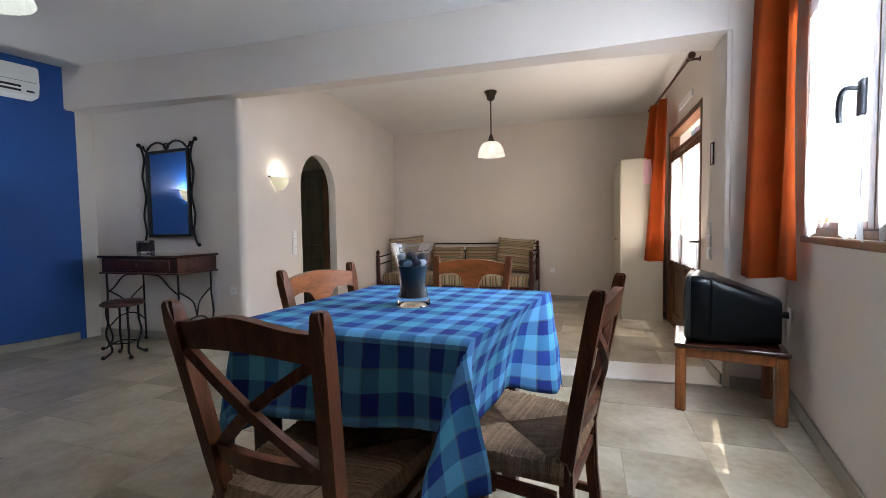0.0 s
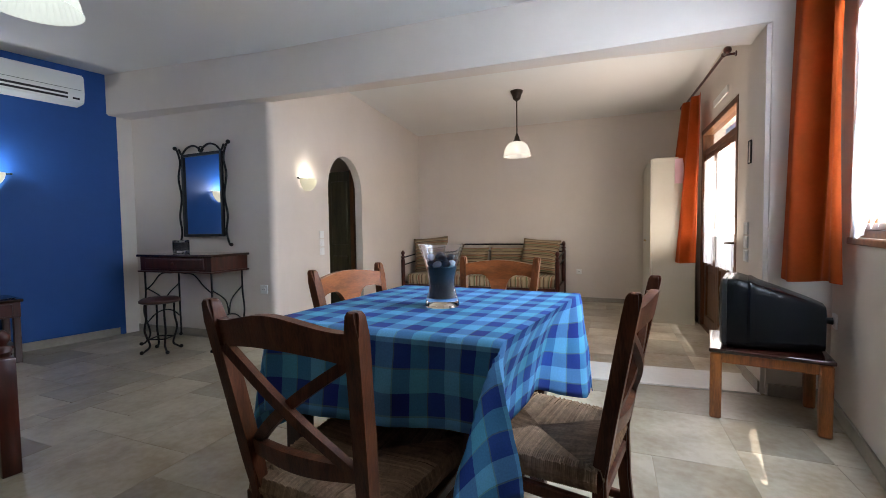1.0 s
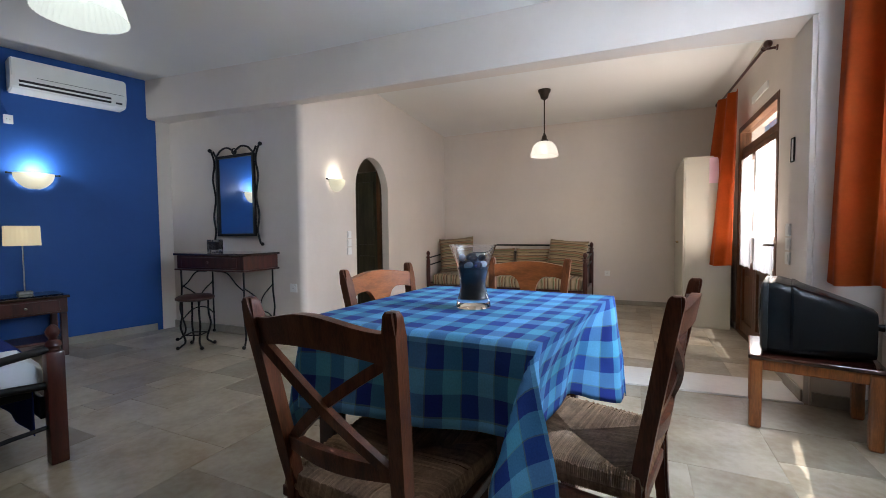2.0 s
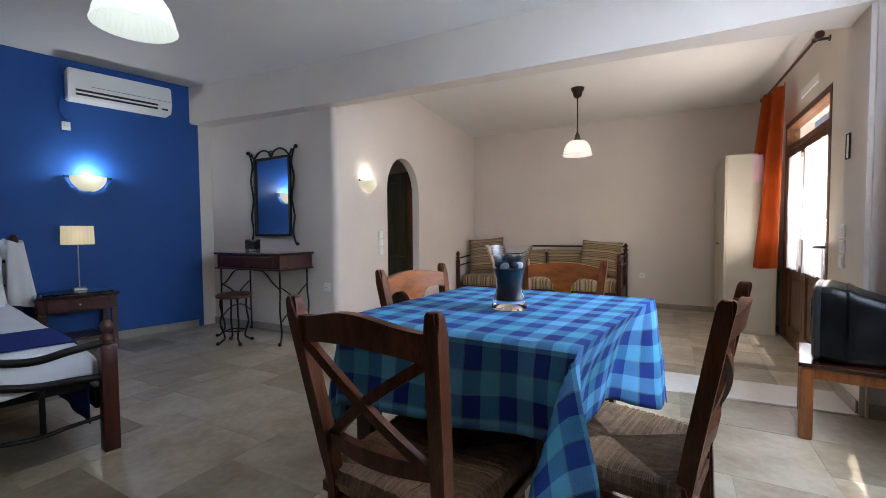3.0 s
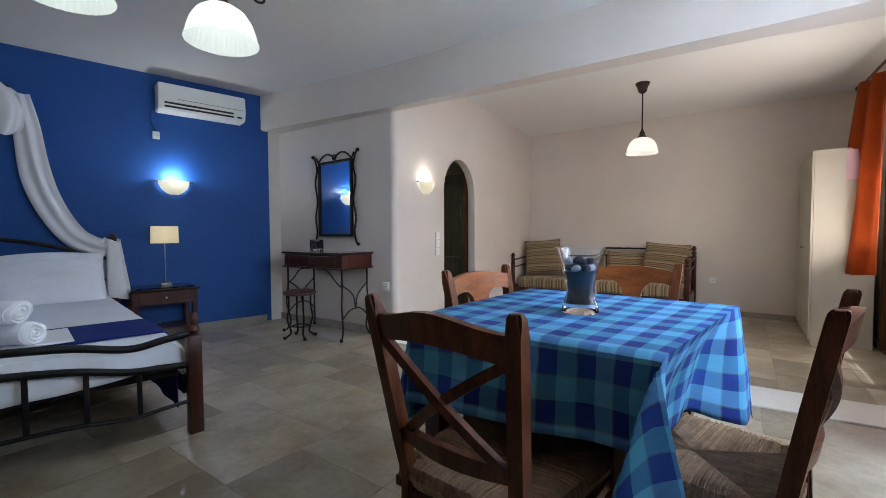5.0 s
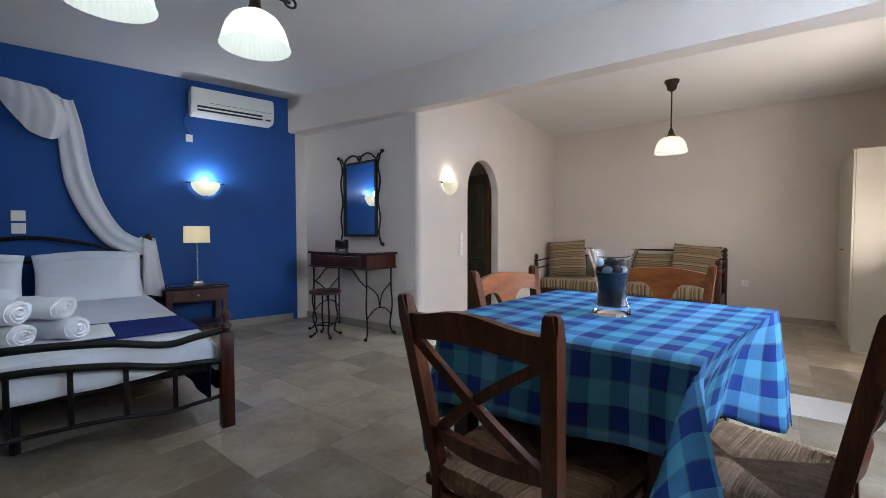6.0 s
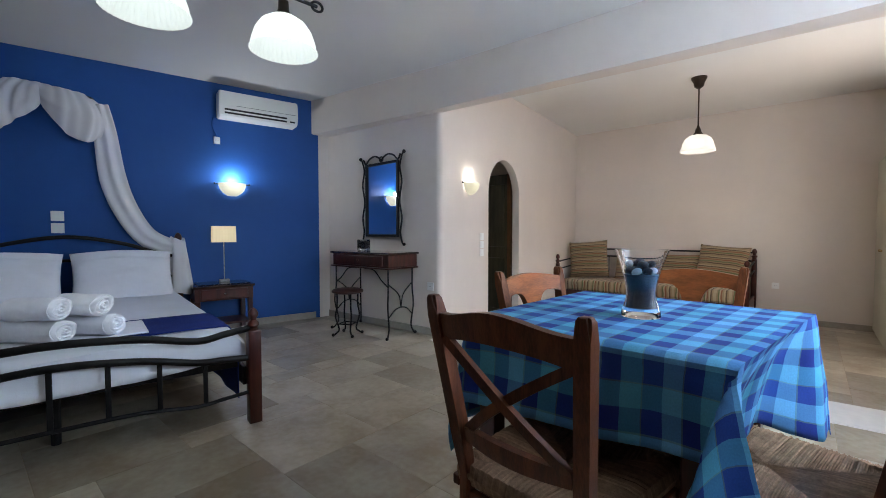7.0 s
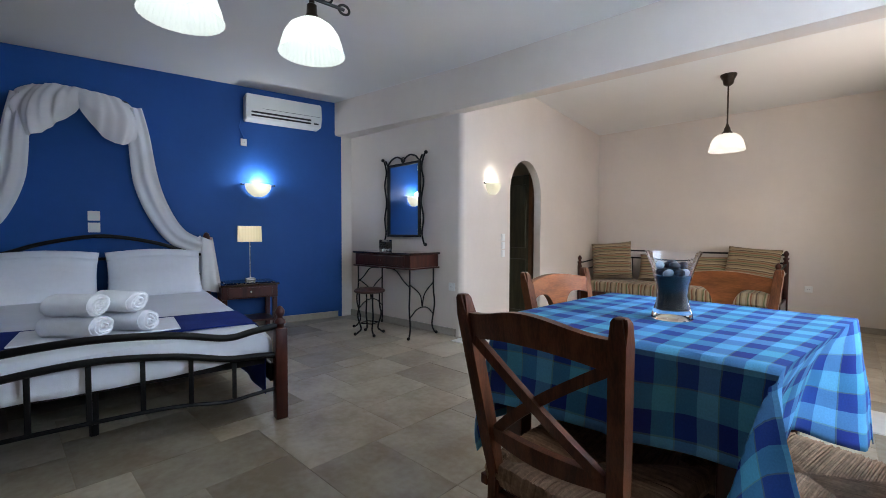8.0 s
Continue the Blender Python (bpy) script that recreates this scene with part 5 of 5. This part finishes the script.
for x, s in ((0.05, 1), (VW - 0.05, -1)):
    bm = tube(bmesh.new(), spline([(x, 0.04, 0.50), (x + 0.09 * s, 0.04, 0.56), (x + 0.20 * s, 0.04, 0.655), (x + 0.34 * s, 0.04, 0.668)], 6), 0.006, 8)
    part("front_scroll", bm, IRON, dt, smooth=True)

SMT = pose(-4.04, 2.82, 0, 0, 0, 25)
st = thing("stool", SMT, "small round stool with curled black iron legs", "stool")
part("seat", lathe(bmesh.new(), [(0, 0.425), (0.135, 0.425), (0.155, 0.435), (0.155, 0.450), (0.13, 0.465), (0, 0.47)], 28), material("dark_red_brown_seat", (0.07, 0.025, 0.02), 0.5, vary=0.3, scale=10), st, smooth=True)
for k in range(4):
    a = math.pi / 4 + math.pi / 2 * k
    part("leg", scroll_leg(bmesh.new(), 0.105 * math.cos(a), 0.105 * math.sin(a), 0.43, math.cos(a), math.sin(a), 0.0085), IRON, st, smooth=True)
for z in (0.12,):
    for k in range(4):
        a, b = math.pi / 4 + math.pi / 2 * k, math.pi / 4 + math.pi / 2 * (k + 1)
        part("stretcher", rod(bmesh.new(), (0.093 * math.cos(a), 0.093 * math.sin(a), z), (0.093 * math.cos(b), 0.093 * math.sin(b), z), 0.006), IRON, st)

MM = along((-5.25, 3.275), (-3.2, 3.363)) @ pose(0.93, -0.004, 0, 0, 0, -4.5)
mi = thing("wall_mirror", MM, "tall mirror in a curly black wrought-iron frame", "mirror")
x0, x1, z0, z1 = -0.01, 0.54, 0.98, 1.775
part("frame", bars(bmesh.new(), x0, x1, z0, z1, 0.026, -0.030, -0.002), IRON, mi)
part("mirror_glass", boxed(x0 + 0.022, -0.014, z0 + 0.022, x1 - 0.022, -0.006, z1 - 0.022), MIRROR, mi)
for x, s in ((x0 - 0.012, -1), (x1 + 0.012, 1)):
    pts = [(x + 0.075 * s, -0.02, z0 - 0.075), (x + 0.05 * s, -0.02, z0 - 0.06), (x + 0.02 * s, -0.02, z0 + 0.05), (x + 0.042 * s, -0.02, z0 + 0.20), (x + 0.008 * s, -0.02, z0 + 0.38),
           (x + 0.042 * s, -0.02, z0 + 0.57), (x + 0.012 * s, -0.02, z0 + 0.72), (x + 0.045 * s, -0.02, z0 + 0.83), (x + 0.078 * s, -0.02, z0 + 0.865)]
    bm = tube(bmesh.new(), spline(pts, 7), 0.0095, 8)
    ball(bm, pts[0], 0.018)
    ball(bm, pts[-1], 0.020)
    part("side_scroll", bm, IRON, mi, smooth=True)
c = (x0 + x1) / 2
for s in (-1, 1):
    pts = [(c, -0.02, z1 + 0.012), (c + 0.03 * s, -0.02, z1 + 0.045), (c + 0.11 * s, -0.02, z1 + 0.075), (c + 0.20 * s, -0.02, z1 + 0.055), (c + 0.27 * s, -0.02, z1 + 0.005), (c + 0.31 * s, -0.02, z1 + 0.055)]
    part("top_scroll", tube(bmesh.new(), spline(pts, 6), 0.0095, 8), IRON, mi, smooth=True)
bm = tube(bmesh.new(), [(c + 0.030 * math.cos(a), -0.02, z1 + 0.032 + 0.026 * math.sin(a)) for a in (2 * math.pi * k / 16 for k in range(17))], 0.007, 8)
part("heart_scroll", bm, IRON, mi, smooth=True)

cd = thing("candle_glass", pose(-4.17, 3.13, VH + 0.001, 0, 0, 12), "square glass with a dark candle on the dressing table", "candle")
part("glass", boxed(-0.05, -0.05, 0, 0.05, 0.05, 0.12, 0.006), glass("smoked_glass", (0.75, 0.75, 0.78)), cd)
part("candle", boxed(-0.038, -0.038, 0.022, 0.038, 0.038, 0.10, 0.004), POT, cd)
plate(along((-5.25, 3.275), (-3.2, 3.363)) @ pose(1.85, -0.001, 0.49), "wall_socket", "white wall socket on the plastered wall", "socket", 0.08, 0.08, "socket")
for z in (0.98, 0.89, 0.80):
    plate(SM @ pose(0.697, -0.001, z), "light_switch", "white light switch on the wall beside the arch", "light switch", 0.08, 0.08)
plate(pose(-0.91, 7.454, 0.315), "wall_socket", "white wall socket on the beige wall", "socket", 0.08, 0.08, "socket")


# ---------------------------------------------------------------- ceiling lamps
LIT_GLASS = lit_shade("lit_ribbed_glass", (0.95, 1.0, 0.92), 0.36, (0.24, 0.26, 0.23), 0.22, 0.6)
FLARE = [(0.028, 0.157), (0.060, 0.150), (0.095, 0.126), (0.119, 0.089), (0.133, 0.048), (0.140, 0.017), (0.146, 0.004)]


def glass_bell(parent, x, y, z):
    bm = shell(bmesh.new(), FLARE, 120, (x, y, z), 0.013, 40)
    bmesh.ops.solidify(bm, geom=bm.faces[:], thickness=0.003)
    sh = part("shade", bm, LIT_GLASS, parent, "ribbed white glass bell, lit", smooth=True)
    bm = lathe(bmesh.new(), [(0.030, 0.153), (0.036, 0.158), (0.033, 0.17), (0.024, 0.185), (0.022, 0.225), (0.012, 0.232), (0.012, 0.262)], 20, (x, y, z))
    part("holder", bm, BRONZE, parent, smooth=True)
    part("bulb", ball(bmesh.new(), (x, y, z + 0.095), 0.030), BULB, sh, smooth=True)
    return sh


CF = pose(-2.371, 1.263, 0, 0, 0, -6.6)
cl = thing("ceiling_lamp", CF, "dark iron ceiling lamp with ribbed white glass bells", "ceiling lamp")
for k in range(2):
    glass_bell(cl, 0, -0.511 * k, 1.827)
    lamp("ceiling_lamp_light", "POINT", CF @ pose(0, -0.511 * k, 1.925), 3.8, (0.90, 0.98, 1.0), 0.05)
bm = tube(bmesh.new(), [(0, 0.16, 2.085), (0, -0.671, 2.085)], 0.008, 8)
for s, y in ((1, 0.16), (-1, -0.671)):
    tube(bm, [(0, y + s * (0.03 + 0.028 * math.cos(a)) - s * 0.03, 2.085 + 0.022 * math.sin(a)) for a in (2 * math.pi * k / 14 for k in range(15))], 0.006, 8)
part("bar", bm, IRON, cl, smooth=True)
for y in (0.07, -0.08, -0.43, -0.58):
    bm = tube(bmesh.new(), [(0, y + 0.03 * math.cos(a), 2.115 + 0.026 * math.sin(a)) for a in (2 * math.pi * k / 14 for k in range(15))], 0.0055, 8)
    part("scroll", bm, IRON, cl, smooth=True)
part("stem", rod(bmesh.new(), (0, -0.2555, 2.09), (0, -0.2555, H1 - 0.03), 0.010), IRON, cl)
part("canopy", lathe(bmesh.new(), [(0.012, H1 - 0.06), (0.055, H1 - 0.03), (0.06, H1 - 0.002), (0, H1 - 0.002)], 24, (0, -0.2555, 0)), BRONZE, cl, smooth=True)

PD = pose(-1.532, 5.66, 0)
pl = thing("pendant_lamp", PD, "hanging lamp with a white glass bowl and dark bronze fittings", "pendant lamp")
part("canopy", lathe(bmesh.new(), [(0.018, 2.60), (0.045, 2.62), (0.055, 2.665), (0.075, 2.70), (0.078, H2 - 0.001), (0, H2 - 0.001)], 26), BRONZE, pl, smooth=True)
part("stem", rod(bmesh.new(), (0, 0, 2.17), (0, 0, 2.605), 0.008), BRONZE, pl, smooth=True)
part("holder", lathe(bmesh.new(), [(0.05, 2.095), (0.052, 2.105), (0.034, 2.125), (0.028, 2.155), (0.016, 2.18), (0.010, 2.20)], 22), BRONZE, pl, smooth=True)
bm = shell(bmesh.new(), [(0.035, 2.10), (0.085, 2.088), (0.125, 2.055), (0.150, 2.005), (0.160, 1.955), (0.166, 1.945), (0.168, 1.915)], 40)
bmesh.ops.solidify(bm, geom=bm.faces[:], thickness=0.004)
part("shade", bm, lit_shade("lit_opal_glass", (1.0, 0.95, 0.86), 0.30, (0.2, 0.19, 0.18), 0.04, 0.5), pl, "white opal glass bowl, lit", smooth=True)
part("bulb", ball(bmesh.new(), (0, 0, 2.0), 0.03), BULB, pl, smooth=True)
lamp("pendant_light", "POINT", PD @ pose(0, 0, 1.95), 7.8, (1.0, 0.85, 0.64), 0.05)


# ---------------------------------------------------------------- sitting room: daybed, wardrobe
TAN, GREEN, RUST, BROWN, SAND = (0.27, 0.20, 0.12), (0.13, 0.14, 0.07), (0.22, 0.10, 0.055), (0.11, 0.075, 0.05), (0.35, 0.28, 0.18)
COVER = stripes("striped_daybed_cover", [SAND, TAN, GREEN, SAND, RUST, TAN, SAND, BROWN, TAN, SAND], 0.16, "X")
PILLOW = stripes("striped_cushion_cloth", [TAN, BROWN, TAN, GREEN, TAN, RUST, TAN, BROWN, SAND, TAN], 0.13, "Y")
DX0, DX1, DY0, DY1 = -3.575, -1.14, 6.50, 7.38
day = thing("daybed", pose(DX0, DY0, STEP), "dark wooden daybed with black iron back rails", "daybed")
dl, dd = DX1 - DX0, DY1 - DY0
for x in (0, dl):
    bm = lathe(bmesh.new(), post_profile(0.86, 0.032), 18, (x, 0, 0))
    part("post", bm, WOOD, day, smooth=True)
    bm = lathe(bmesh.new(), post_profile(0.98, 0.032), 18, (x, dd, 0))
    part("post", bm, WOOD, day, smooth=True)
    for z in (0.74, 0.62):
        part("arm_rail", rod(bmesh.new(), (x, 0, z), (x, dd, z + 0.06), 0.011), IRON, day)
    part("end_board", boxed(x - 0.014, 0.03, 0.16, x + 0.014, dd - 0.03, 0.34, 0.004), WOOD, day)
for z in (0.925, 0.81):
    part("back_rail", rod(bmesh.new(), (0, dd, z), (dl, dd, z), 0.013), IRON, day)
for k in range(9):
    x = dl * (k + 1) / 10
    part("back_bar", rod(bmesh.new(), (x, dd, 0.36), (x, dd, 0.81), 0.007), IRON, day)
part("front_board", boxed(0.03, -0.014, 0.16, dl - 0.03, 0.014, 0.32, 0.004), WOOD, day)
bm = boxed(DX0 + 0.045, DY0 + 0.02, STEP + 0.30, DX1 - 0.045, DY1 - 0.04, STEP + 0.475, 0.045, 4)
tagged(part("daybed_mattress", bm, COVER, smooth=True), "thin mattress in a striped beige cover on the daybed", "mattress")


def striped_cushion(x, y, z, w, h, t, lean, twist, roll=0, label="square cushion with thin brown, green and rust stripes"):
    ob = part("cushion", cushion(bmesh.new(), w, h, t), PILLOW, smooth=True, m=pose(x, y, z, lean, 0, twist) @ pose(0, 0, 0, 0, 0, roll))
    return tagged(ob, label, "cushion", "cushions on the daybed")


SEAT = STEP + 0.475
striped_cushion(-3.29, 7.02, SEAT + 0.295, 0.60, 0.60, 0.19, 72, 14, 5)
striped_cushion(-1.47, 7.03, SEAT + 0.275, 0.60, 0.56, 0.19, 72, -8, -4)
striped_cushion(-2.62, 7.17, SEAT + 0.20, 0.58, 0.42, 0.16, 76, 2)
striped_cushion(-2.02, 7.17, SEAT + 0.20, 0.58, 0.42, 0.16, 76, -2)

WX0, WX1, WY0, WY1, WHT = 0.01, 0.50, 6.14, 7.39, 2.015
wd = thing("wardrobe", pose(WX0, WY0, STEP), "tall plain cream laminate wardrobe", "wardrobe")
ww_, wl_ = WX1 - WX0, WY1 - WY0
part("body", boxed(0.02, 0, 0.0, ww_, wl_, WHT, 0.003), CREAM, wd)
for k in range(2):
    d = part("door", boxed(0.0, 0.003 + k * wl_ / 2, 0.05, 0.0185, wl_ / 2 - 0.003 + k * wl_ / 2, WHT - 0.004, 0.003), CREAM, wd)
    yk = wl_ / 2 + (0.05 if k else -0.05)
    part("knob", ball(bmesh.new(), (-0.014, yk, 1.0), 0.014), BRASS, d, smooth=True)
part("plinth", boxed(0.022, -0.002, 0.0, ww_, -0.0005, 0.05), CREAM, wd)
tagged(part("notice", boxed(0.27, WY0 - 0.003, STEP + 1.70, 0.45, WY0 - 0.0006, STEP + 1.995), PINK), "pale pink sheet of paper fixed to the wardrobe", "paper")


# ---------------------------------------------------------------- television corner
VT = pose(0.331, 3.097, 0, 0, 0, -10.8)
tt = thing("tv_table", VT, "low chestnut wood table with a dark varnished top", "side table")
hw, hd, ht = 0.245, 0.225, 0.374
part("top", boxed(-hw - 0.008, -hd - 0.008, ht - 0.022, hw + 0.008, hd + 0.008, ht, 0.007, 3), WOOD_TOP, tt, "dark glossy varnished top")
for sx in (-1, 1):
    for sy in (-1, 1):
        x, y = sx * (hw - 0.025), sy * (hd - 0.025)
        part("leg", boxed(x - 0.027, y - 0.027, 0, x + 0.027, y + 0.027, ht - 0.023, 0.012, 3), WOOD_TV, tt)
for s in (-1, 1):
    part("apron", boxed(-hw + 0.05, s * (hd - 0.022) - 0.011, ht - 0.075, hw - 0.05, s * (hd - 0.022) + 0.011, ht - 0.023, 0.003), WOOD_TV, tt)
    part("apron", boxed(s * (hw - 0.022) - 0.011, -hd + 0.05, ht - 0.075, s * (hw - 0.022) + 0.011, hd - 0.05, ht - 0.023, 0.003), WOOD_TV, tt)

TVM = pose(0.335, 3.10, ht + 0.001, 0, 0, -15)
tv = thing("television", TVM, "black tube television turned towards the wall side of the room", "television")


def loft(bm, sections):
    """Rounded rectangular sections (x, y half width, z0, z1) joined along x."""
    rings = []
    for x, hy, z0, z1, r in sections:
        ring = []
        for cy, cz, a0 in ((hy - r, z1 - r, 0), (-hy + r, z1 - r, 90), (-hy + r, z0 + r, 180), (hy - r, z0 + r, 270)):
            for k in range(5):
                a = radians(a0 + 22.5 * k)
                ring.append(bm.verts.new((x, cy + r * math.cos(a), cz + r * math.sin(a))))
        rings.append(ring)
    for a, b in zip(rings, rings[1:]):
        for k in range(len(a)):
            bm.faces.new((a[k], a[(k + 1) % len(a)], b[(k + 1) % len(a)], b[k]))
    bm.faces.new(rings[0][::-1])
    bm.faces.new(rings[-1])
    return bm


part("housing", loft(bmesh.new(), [(-0.165, 0.205, 0.012, 0.360, 0.03), (-0.13, 0.208, 0.005, 0.365, 0.035), (-0.07, 0.198, 0.004, 0.348, 0.04), (0.06, 0.165, 0.004, 0.302, 0.05), (0.18, 0.13, 0.006, 0.258, 0.05), (0.235, 0.115, 0.012, 0.232, 0.05)]), BLACK_PLASTIC, tv, smooth=True)
part("bezel", loft(bmesh.new(), [(-0.195, 0.195, 0.02, 0.350, 0.03), (-0.185, 0.205, 0.008, 0.362, 0.03), (-0.1655, 0.206, 0.008, 0.362, 0.03)]), material("grey_bezel_plastic", (0.022, 0.024, 0.026), 0.35, vary=0.1), tv, "dark grey front bezel", smooth=True)
part("screen", loft(bmesh.new(), [(-0.205, 0.13, 0.11, 0.29, 0.04), (-0.201, 0.16, 0.085, 0.32, 0.04), (-0.1955, 0.17, 0.07, 0.33, 0.03)]), SCREEN, tv, smooth=True)
part("housing_step", loft(bmesh.new(), [(-0.075, 0.203, 0.006, 0.354, 0.04), (-0.065, 0.206, 0.006, 0.352, 0.04), (-0.045, 0.194, 0.006, 0.340, 0.04)]), BLACK_PLASTIC, tv, smooth=True)
WINW = along(WIN0, WIN1)
plate(WINW @ pose(win_u(3.24), 0.001, 0.49) @ pose(0, 0, 0, 0, 0, 180), "wall_socket", "white wall socket behind the television", "socket", 0.08, 0.08, "socket")
pc = tagged(part("power_plug", rod(bmesh.new(), (win_u(3.24), 0.012, 0.49), (win_u(3.24), 0.055, 0.49), 0.02, 0.015), BLACK_PLASTIC, m=WINW), "black plug in the wall socket with its lead", "plug")
bm = tube(bmesh.new(), spline([(win_u(3.24), 0.05, 0.49), (win_u(3.22), 0.09, 0.47), (win_u(3.18), 0.10, 0.42), (win_u(3.15), 0.13, ht + 0.012)], 6), 0.004)
part("lead", bm, BLACK_PLASTIC, pc, smooth=True)

# on the inner side of the pier
for z in (0.995, 0.905, 0.815):
    plate(pose(0.399, 3.715, z, 0, 0, -90), "light_switch", "white light switch on the inner face of the pier", "light switch", 0.08, 0.08)
fr = thing("picture_frame", pose(0.399, 3.665, 1.49, 0, 0, -90), "small dark-framed notice on the pier", "frame")
part("frame", bars(bmesh.new(), -0.030, 0.030, -0.075, 0.075, 0.008, -0.010, -0.0005), SLATE, fr)
part("sheet", boxed(-0.023, -0.006, -0.068, 0.023, -0.001, 0.068), PLASTIC, fr, "white paper sheet")
tagged(part("vent_cover", boxed(0.546, 5.0, 2.24, 0.5615, 5.55, 2.31, 0.004), PLASTIC), "long white plastic roller-blind cover above the door", "cover")

# dark wooden door standing open in the passage
dp = thing("passage_door", pose(-3.60, 5.19, STEP, 0, 0, 176), "dark olive-brown wooden door standing open in the passage", "door")
OLIVE = material("olive_brown_paint", (0.060, 0.052, 0.026), 0.3, vary=0.3, scale=4, fine=0.4, stretch=(5, 5, 0.6), coat=0.3)
dp_leaf = part("leaf", boxed(0.055, 0, 0.006, 0.80, 0.04, 1.98, 0.003), OLIVE, dp)
part("hinge_stile", boxed(0, -0.01, 0.0, 0.054, 0.052, 2.0, 0.003), WOOD_DOOR, dp, "brown wooden stile at the hinges")
for z0, z1 in ((0.15, 0.85), (1.0, 1.85)):
    for x in (0.10, 0.44):
        part("panel", boxed(x, 0.036, z0, x + 0.27, 0.052, z1, 0.012), OLIVE, dp_leaf)
part("handle", rod(bmesh.new(), (0.72, 0.04, 0.98), (0.72, 0.09, 0.98), 0.010), BRONZE, dp_leaf)


# ---------------------------------------------------------------- floor tiles, laid in mixed sizes
def lay_tiles(parent, x0, y0, cols, rows, unit, z, seed, keep, alone):
    """Packs stone tiles of several sizes on a grid; each tile is a piece of its own."""
    rng = random.Random(seed)
    taken = [[False] * rows for _ in range(cols)]
    shapes = [(3, 2), (2, 2), (3, 3), (2, 3), (3, 2), (2, 1), (1, 2), (1, 1)]
    shared, rest = {}, bmesh.new()

    def slab(bm, w, h, ox=0.0, oy=0.0):
        g, t = 0.0010, 0.008
        lo = [bm.verts.new((ox + a, oy + b, -t)) for a, b in ((g, g), (w - g, g), (w - g, h - g), (g, h - g))]
        mid = [bm.verts.new((ox + a, oy + b, -0.0006)) for a, b in ((g, g), (w - g, g), (w - g, h - g), (g, h - g))]
        e = g + 0.0018
        hi = [bm.verts.new((ox + a, oy + b, 0)) for a, b in ((e, e), (w - e, e), (w - e, h - e), (e, h - e))]
        for p, q in ((lo, mid), (mid, hi)):
            for k in range(4):
                bm.faces.new((p[k], p[(k + 1) % 4], q[(k + 1) % 4], q[k]))
        bm.faces.new(hi)
        return bm

    for j in range(rows):
        for i in range(cols):
            if taken[i][j]:
                continue
            order = shapes[:5]
            rng.shuffle(order)
            for w, h in order + shapes[5:]:
                if i + w <= cols and j + h <= rows and not any(taken[a][b] for a in range(i, i + w) for b in range(j, j + h)):
                    break
            for a in range(i, i + w):
                for b in range(j, j + h):
                    taken[a][b] = True
            x, y, tw, th = x0 + i * unit, y0 + j * unit, w * unit, h * unit
            low, high = keep(x + tw / 2)
            y1, y_ = min(y + th, high), max(y, low)
            if y1 - y_ < 0.03:
                continue
            key = (w, round(y1 - y_, 3))
            if not alone(x + tw / 2, y_):
                slab(rest, tw, y1 - y_, x, y_)
                continue
            if key not in shared:
                bm = slab(bmesh.new(), tw, y1 - y_)
                me = bpy.data.meshes.new("tile")
                bm.to_mesh(me)
                bm.free()
                me.materials.append(TILE)
                shared[key] = me
            ob = new("tile", shared[key])
            ob.location = (x, y_, z + rng.uniform(-0.0006, 0.0004))
            ob.parent = parent
    if len(rest.verts):
        ob = part("tiles_beyond", rest, TILE, parent)
        ob.location.z = z
        ob["kind"] = "stuff"
    else:
        rest.free()


lay_tiles(floor, -6.50, -2.76, 42, 36, 0.178, 0.0, 11, lambda x: (-2.7, beam_y(x) - 0.013 if x > -3.29 else 3.36), lambda x, y: y > -0.7)
lay_tiles(floor_low, -5.30, 3.66, 34, 22, 0.178, STEP, 5, lambda x: (beam_y(x) + 0.37 if x > -3.3 else 3.52, 7.46), lambda x, y: x > -4.0)
